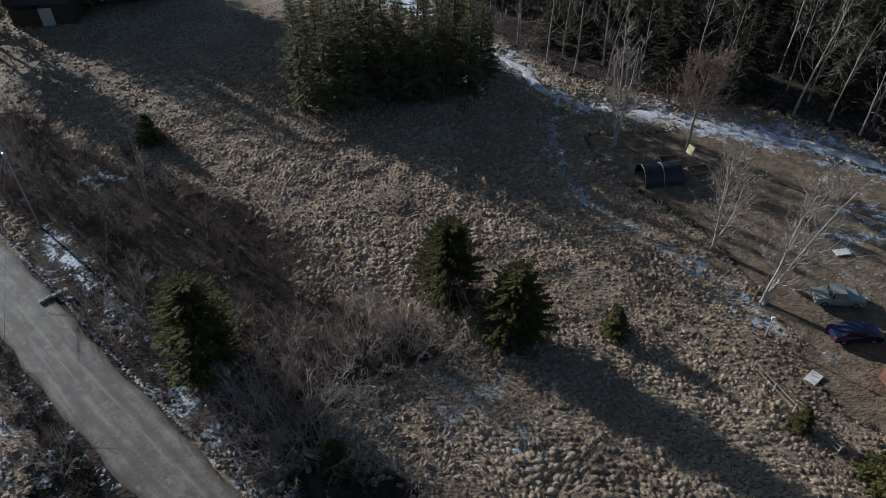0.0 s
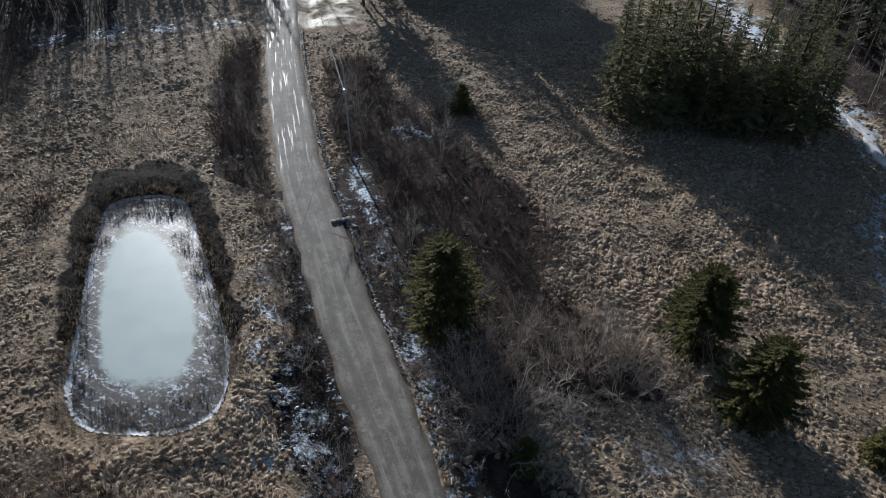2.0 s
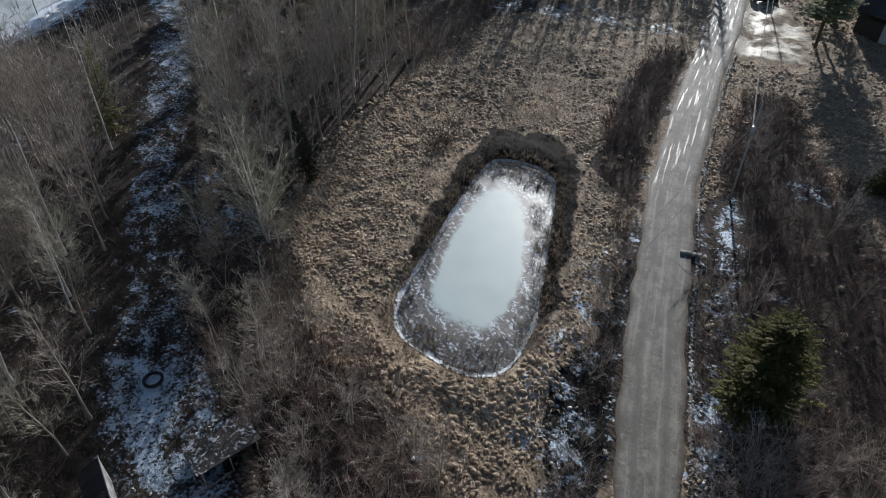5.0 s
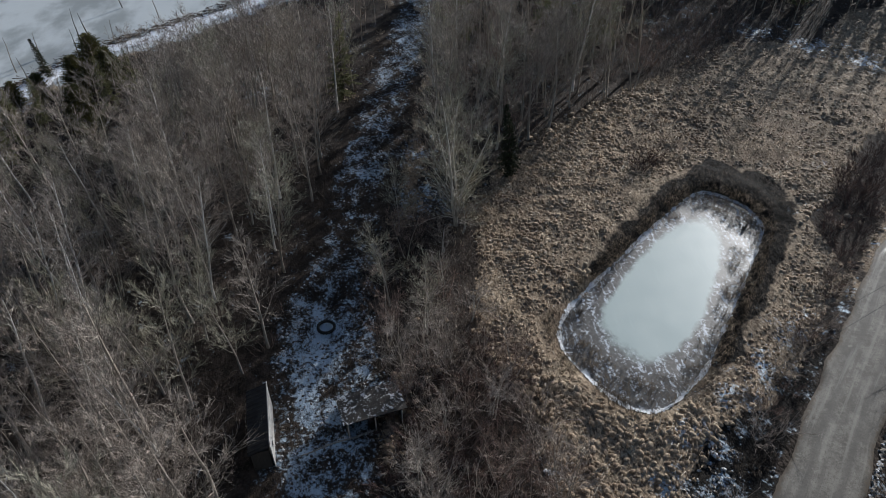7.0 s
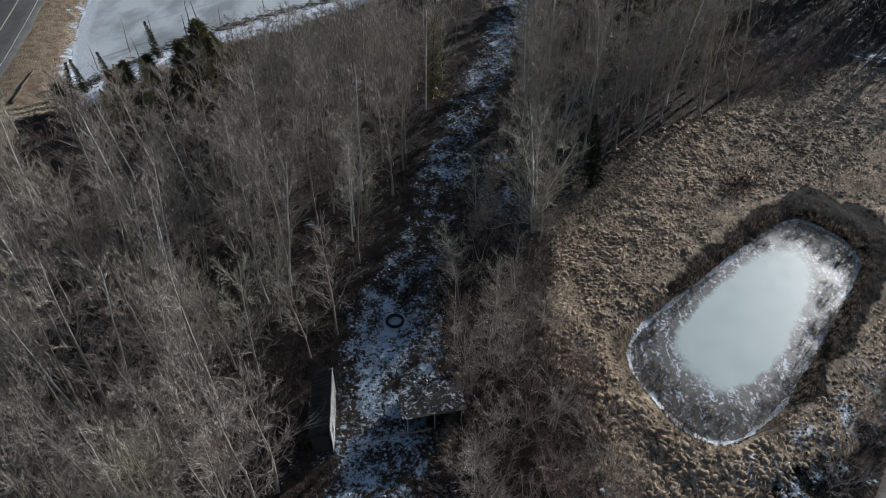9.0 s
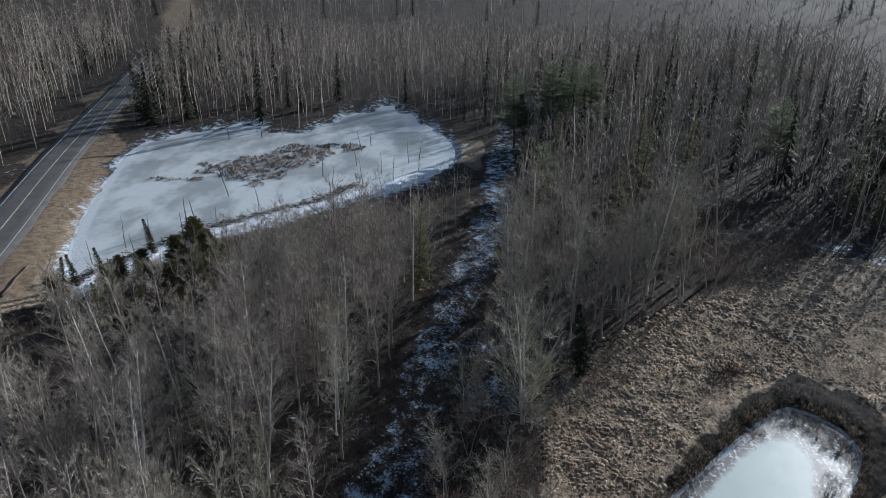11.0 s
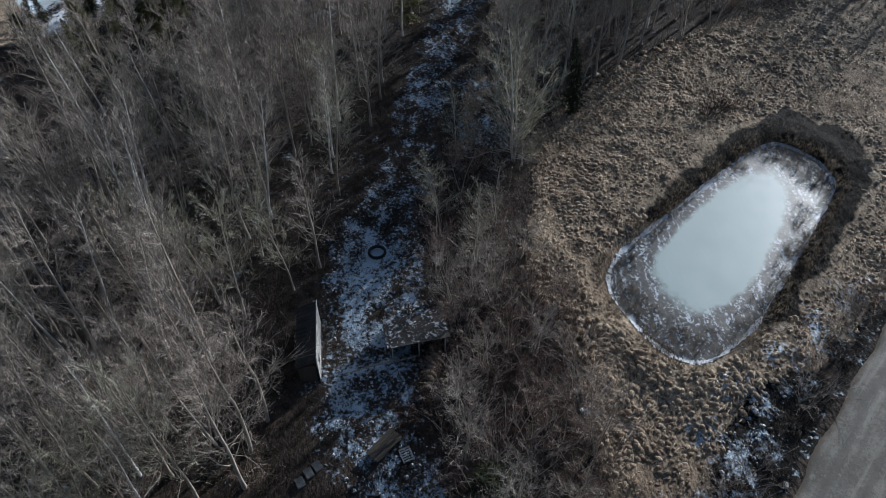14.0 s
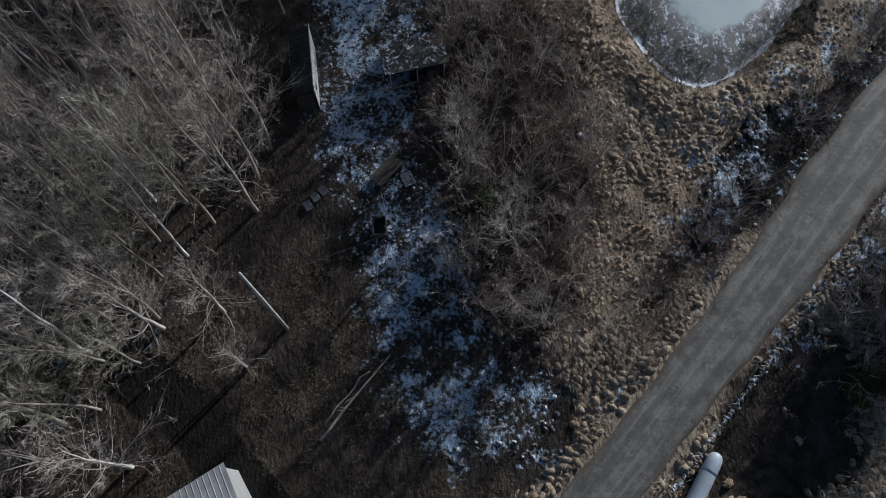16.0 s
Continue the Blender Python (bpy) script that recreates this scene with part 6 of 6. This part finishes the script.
# culvert and fieldstones on the road's edge
culvert = thing("culvert", "rusted steel culvert end with a stone headwall", "culvert", placed_at(-37.6, 46.6, 45))
part("pipe", ring(.32, .03, 20, 6).add([], []), STEEL, culvert)
for k in range(5):
    part("stone", moved(bevel_box(.55, .38, .32, .1), pose(-1.1 + k * .55, -.2 + .1 * (k % 2), 0, 4 * k, 3, 20 * k)), STONE, culvert)
rng = random.Random(9)
stone_meshes = [bevel_box(rng.uniform(.25, .6), rng.uniform(.2, .45), rng.uniform(.12, .3), .07).mesh("stone", STONE, True) for _ in range(6)]
for k in range(26):
    i = rng.randrange(14, len(ROAD) - 20)
    (ax, ay), (bx, by) = ROAD[i], ROAD[i + 1]
    d_ = Vector((bx - ax, by - ay, 0)).normalized()
    q = Vector((ax, ay, 0)).lerp(Vector((bx, by, 0)), rng.random()) + Vector((d_.y, -d_.x, 0)) * rng.choice((1, 1, 1, -1)) * rng.uniform(2.95, 3.6)
    tagged(new("stone", rng.choice(stone_meshes)), "grey fieldstone on the gravel road's edge", "stone", "edge stones").matrix_basis = placed_at(q.x, q.y, rng.uniform(0, 360), -.05)


# ---- the yard ----
def car(name, x, y, turn, paint, label, length=4.5, tall=1.45, pickup=False):
    ob = thing(name, label, "car", placed_at(x, y, turn))
    w = .88
    h = tall
    prof = [(-length / 2, .45), (-length / 2 + .06, .78), (-length / 2 + .5, .92), (-.9, .98), (-.35, h), (.95, h), (1.55, 1.0) if not pickup else (1.0, 1.0), (length / 2 - .1, .95), (length / 2, .5), (length / 2 - .1, .28), (-length / 2 + .1, .28)]
    n = len(prof)
    g = Geo()
    rows = []
    for s in (-1, -.93, .93, 1):
        rows.append([(px, s * w * (1 if pz < 1.0 else .82), pz if abs(s) < 1 else pz * .985 + .004) for px, pz in prof])
    g.add([p for r in rows for p in r], [(i * n + k, i * n + (k + 1) % n, (i + 1) * n + (k + 1) % n, (i + 1) * n + k) for i in range(3) for k in range(n)] + [tuple(range(n))[::-1], tuple(3 * n + k for k in range(n))])
    part("body", g, paint, ob)
    glass = plain("car_glass_" + name, (.02, .022, .026), .08, .05, 1, 0, .6)
    part("windscreen", Geo().add([(-.86, -.66, 1.0), (-.86, .66, 1.0), (-.4, .62, h - .04), (-.4, -.62, h - .04)], [(0, 1, 2, 3)]), glass, ob)
    part("rear_window", Geo().add([(1.5 if not pickup else 1.01, -.66, 1.03), (1.5 if not pickup else 1.01, .66, 1.03), (.99, .62, h - .04), (.99, -.62, h - .04)], [(3, 2, 1, 0)]), glass, ob)
    for s in (-1, 1):
        part("side_window", Geo().add([(-.7, s * .745, 1.02), (1.2 if not pickup else .9, s * .745, 1.02), (.85, s * .74, h - .07), (-.3, s * .74, h - .07)], [(0, 1, 2, 3) if s < 0 else (3, 2, 1, 0)]), glass, ob)
        part("headlight", Geo().box((-length / 2 + .02, s * .62 - .14, .62), (-length / 2 + .12, s * .62 + .14, .76)), plain("lamp_glass_" + name, (.75, .75, .72), .1, .05), ob)
        part("tail_light", Geo().box((length / 2 - .09, s * .66 - .1, .66), (length / 2 - .01, s * .66 + .1, .86)), plain("red_lamp_" + name, (.45, .02, .015), .2, .1), ob)
        for px in (-length * .31, length * .3):
            wheel = part("wheel", Geo().tube([(px, s * .68, .32), (px, s * .72, .32), (px, s * .88, .32), (px, s * .9, .32)], [.27, .32, .32, .27], 18, True), RUBBER, ob)
            part("rim", Geo().tube([(px, s * .885, .32), (px, s * .915, .32)], [.2, .17], 14, True), STEEL, wheel)
    return ob


car("sedan", 37.4, 41.6, 182, plain("dark_blue_paint", (.02, .025, .07), .25, .1, 1, .3, .6), "dark blue car parked on the brown yard")
car("pickup_truck", 37.8, 46.2, 175, plain("grey_green_paint", (.33, .36, .32), .35, .15, 1, .2, .5), "pale grey-green pickup truck parked in the yard", 4.7, 1.65, True)
car("van", -88.0, 106.5, 48, plain("dark_van_paint", (.03, .03, .035), .4, .2, 1, .2), "dark van parked on the gravel lot", 4.8, 1.9)

shelter = thing("tarp_shelter", "dark arched tarp shelter in the yard", "shelter", placed_at(25.4, 66.2, 8))
arc = [(math.cos(math.pi * k / 12) * 1.75, math.sin(math.pi * k / 12) * 2.0) for k in range(13)]
part("cover", Geo().add([(-2.3, a, b) for a, b in arc] + [(2.3, a, b) for a, b in arc], [(k, k + 1, 14 + k, 13 + k) for k in range(12)]), plain("dark_tarp", (.028, .032, .045), .5, .25, 1.5, bump=.4), shelter, smooth=True)
part("back_panel", Geo().add([(2.2, a, b) for a, b in arc], [tuple(range(13))]), plain("dark_tarp_end", (.03, .033, .045), .5, .25, 1.5), shelter)
for e in (-2.3, 0.0):
    part("hoop", Geo().tube([(e, a * 1.01, b * 1.01) for a, b in arc], [.03] * 13, 5), STEEL, shelter)
board = thing("sign_board", "bright yellow-white board leaning on a tree", "board", pose(30.2, 71.0, ground_at(30.2, 71.0), 0, 0, -62))
part("panel", Geo().box((-.5, -.03, .25), (.5, .03, 1.35), pose(0, 0, 0, -14, 0, 0)), plain("yellow_board", (.80, .74, .42), .5, .08), board)
part("stake", Geo().tube([(0, .05, -.1), (0, .28, 1.2)], [.03, .03], 5), POLEWOOD, board)
for k, (x, y, tn, sx, sy) in enumerate(((27.6, 69.9, 8, 2.4, 1.3), (30.6, 67.8, 12, 2.6, 1.4))):
    bed = thing("raised_bed", "low wooden raised garden bed with dark soil", "garden bed", placed_at(x, y, tn), "garden beds")
    for a0, a1 in (((-sx / 2, -sy / 2, 0), (sx / 2, -sy / 2 + .06, .32)), ((-sx / 2, sy / 2 - .06, 0), (sx / 2, sy / 2, .32)), ((-sx / 2, -sy / 2 + .06, 0), (-sx / 2 + .06, sy / 2 - .06, .32)), ((sx / 2 - .06, -sy / 2 + .06, 0), (sx / 2, sy / 2 - .06, .32))):
        part("board", Geo().box(a0, a1), TANWOOD, bed)
    part("soil", Geo().box((-sx / 2 + .06, -sy / 2 + .06, 0), (sx / 2 - .06, sy / 2 - .06, .24)), plain("dark_soil_%d" % k, (.05, .038, .028), .95, .3, 4, bump=.5), bed)


def rail_fence(pts, label, rails=2, height=1.1):
    ob = thing("rail_fence", label, "fence", pose(pts[0][0], pts[0][1], ground_at(*pts[0])))
    o = Vector((pts[0][0], pts[0][1], ground_at(*pts[0])))
    tops = []
    for x, y in pts:
        p = Vector((x, y, ground_at(x, y))) - o
        part("post", Geo().tube([p - Vector((0, 0, .3)), p + Vector((0, 0, height))], [.07, .06], 7, True), POLEWOOD, ob)
        tops.append(p)
    for a, b in zip(tops, tops[1:]):
        for k in range(rails):
            z = Vector((0, 0, height * (.9 - .45 * k)))
            part("rail", Geo().tube([a + z, a.lerp(b, .5) + z - Vector((0, 0, .03)), b + z], [.045, .05, .045], 6), TANWOOD, ob)
    return ob


rail_fence([(26.9, 37.7), (27.8, 35.4), (28.6, 33.2), (29.6, 31.3), (30.6, 29.4)], "pale weathered two-rail wooden fence in dry grass")
rail_fence([(22.2, 75.2), (24.8, 76.2), (27.2, 72.6), (24.4, 69.8)], "low pale rail fence round a garden plot", 1, .9)
mailbox = thing("post_lamp", "slim wooden post with a white cap", "post", placed_at(29.2, 41.4))
part("post", Geo().tube([(0, 0, -.2), (.02, 0, 2.7)], [.06, .05], 8, True), POLEWOOD, mailbox)
part("cap", Geo().box((-.14, -.1, 2.62), (.16, .1, 2.82)), plain("white_cap", (.75, .75, .73), .5), mailbox)
for x, y, tn, sx, sy, lab in ((41.4, 53.1, 10, 1.6, .9, "white upturned board lying in the yard"), (31.8, 36.8, 40, 1.5, 1.0, "white sheet of board lying on grass")):
    solid("board_sheet", bevel_box(sx, sy, .12, .02), plain("white_board_%d" % int(x), (.72, .71, .66), .5, .1), lab, "board", placed_at(x, y, tn, .03))
brick_house = thing("brick_house", "red-brown house with a pale wooden deck", "house", placed_at(43.0, 33.0, 12))
part("wall", Geo().box((-4.6, -5, -.3), (6, 5, 3.2)), plain("red_siding", (.17, .075, .048), .75, .2, 1.5, bump=.2), brick_house)
sheet_roof(brick_house, 10.0, 5.3, 3.2, 5.4, Vector((.7, -5, 0)), Vector((0, 1, 0)), Vector((1, 0, 0)), DARKROOF, .35)
part("door", Geo().box((-4.66, -.5, -.05), (-4.6, .45, 2.0)), plain("white_door", (.7, .7, .68), .5), brick_house)
for k in range(7):
    part("deck_plank", Geo().box((-6.2, -2.6 + k * .32, .30), (-4.7, -2.32 + k * .32, .35)), TANWOOD, brick_house)
part("deck_frame", Geo().box((-6.15, -2.55, -.1), (-4.75, -.4, .295)), DARKWOOD, brick_house)

# barn and trees at the head of the field
barn = thing("barn", "dark weathered board barn with an open front", "barn", placed_at(-71.2, 109.6, 6))
plank_wall(barn, "board", 10.0, 4.2, Vector((1, 0, 0)), Vector((0, 0, -.1)), DARKWOOD, .5, 0, .06, (2.0, 4.6, .0, 3.0))
part("wall_core", Geo().box((0, 3.5, -.1), (10, 5, 4.15)), DARKWOOD, barn)
part("side_wall", Geo().box((0, .08, -.1), (.12, 3.5, 4.15)), DARKWOOD, barn)
part("side_wall", Geo().box((9.88, .08, -.1), (10, 3.5, 4.15)), DARKWOOD, barn)
sheet_roof(barn, 10.0, 2.6, 4.15, 6.6, Vector((0, 2.5, 0)), Vector((1, 0, 0)), Vector((0, 1, 0)), DARKROOF, .4, .5)
part("door", Geo().box((4.7, -.12, 0), (6.8, -.06, 3.0)), GREYWOOD, barn, "grey sliding barn door")

# ---- the marsh: dead snags, the dam of sticks, ice-locked stubs ----
rng = random.Random(13)


def snag(x, y, h, lean):
    g = Geo()
    sp = sway(rng, (0, 0, -.3), (rng.gauss(0, lean), rng.gauss(0, lean), 1), h, 5, .05)
    g.tube(sp, [.11, .095, .08, .06, .045, .02], 5)
    for k in range(rng.randrange(3, 9)):
        p, d = along(sp, rng.uniform(.3, .95))
        w = rng.uniform(0, 6.28)
        g.tube([p, p + Vector((math.cos(w), math.sin(w), rng.uniform(-.2, .5))) * rng.uniform(.3, .9)], [.025, .008], 3)
    solid("dead_snag", g, BARK if rng.random() < .6 else CONIFER_BARK, "bare dead tree snag standing in marsh ice", "snag", placed_at(x, y, 0), "marsh snags")


for x, y, h in ((-141.6, -30.1, 6), (-129.2, -26.0, 5.5), (-149.9, -23.9, 6), (-134.5, -20.2, 6.5), (-143.9, -17.6, 5.5), (-113.5, -49.6, 6.5), (-128.5, -46.7, 7), (-161.2, -24.1, 6),
                (-166.2, -22.6, 4.5), (-108, -54, 5), (-118, -50, 4), (-103, -56, 6), (-99, -52.5, 5), (-123, -39, 6.5), (-136, -27, 5), (-152, -12, 6), (-157, -10, 5), (-171, -60, 6),
                (-173, -52, 5), (-96.5, -58.5, 5), (-112, -43.5, 5), (-139, -14.5, 6.5), (-147, -9.5, 6), (-175, -47, 5.5), (-106.5, -47.5, 6)):
    snag(x, y, h, .07)
g_ = Geo()
for k in range(900):
    i = rng.randrange(len(DAM) - 1)
    (ax, ay), (bx, by) = DAM[i], DAM[i + 1]
    t = rng.random()
    x, y = ax + (bx - ax) * t + rng.gauss(0, .7), ay + (by - ay) * t + rng.gauss(0, .7)
    w, ln = rng.uniform(0, 6.28), rng.uniform(.5, 1.8)
    z = max(-.5, ground_at(x, y)) + abs(rng.gauss(.12, .22))
    d_ = Vector((math.cos(w), math.sin(w), rng.gauss(0, .2))) * ln * .5
    g_.tube([Vector((x, y, z)) - d_, Vector((x, y, z)) + d_], [rng.uniform(.03, .08), .02], 4)
solid("beaver_dam", g_, make_bark("dam_sticks", (.15, .115, .085)), "low beaver dam of dark tangled sticks", "dam", kind="stuff")
g_ = Geo()
for k in range(220):
    x, y = rng.gauss(-7.2, 1.1), rng.gauss(35.2, .9)
    w, ln = rng.uniform(0, 6.28), rng.uniform(.5, 1.7)
    z = ground_at(x, y) + abs(rng.gauss(.2, .25))
    d_ = Vector((math.cos(w), math.sin(w), rng.gauss(.1, .3))) * ln * .5
    g_.tube([Vector((x, y, z)) - d_, Vector((x, y, z)) + d_], [rng.uniform(.02, .05), .012], 4)
solid("brush_pile", g_, PALE_BARK, "heap of pale cut branches in the brush", "brush pile", kind="stuff")

gone(*bare, YARD_TREE, ROUND_TREE, BIG_POPLAR, PALE_TREE, SNAKY_TREE, *spruces, FIELD_SPRUCE, NARROW_FIR, BUSH_FIR, SHADOW_FIR, PINE_TREE, *shaded_spruces, *shrubs)
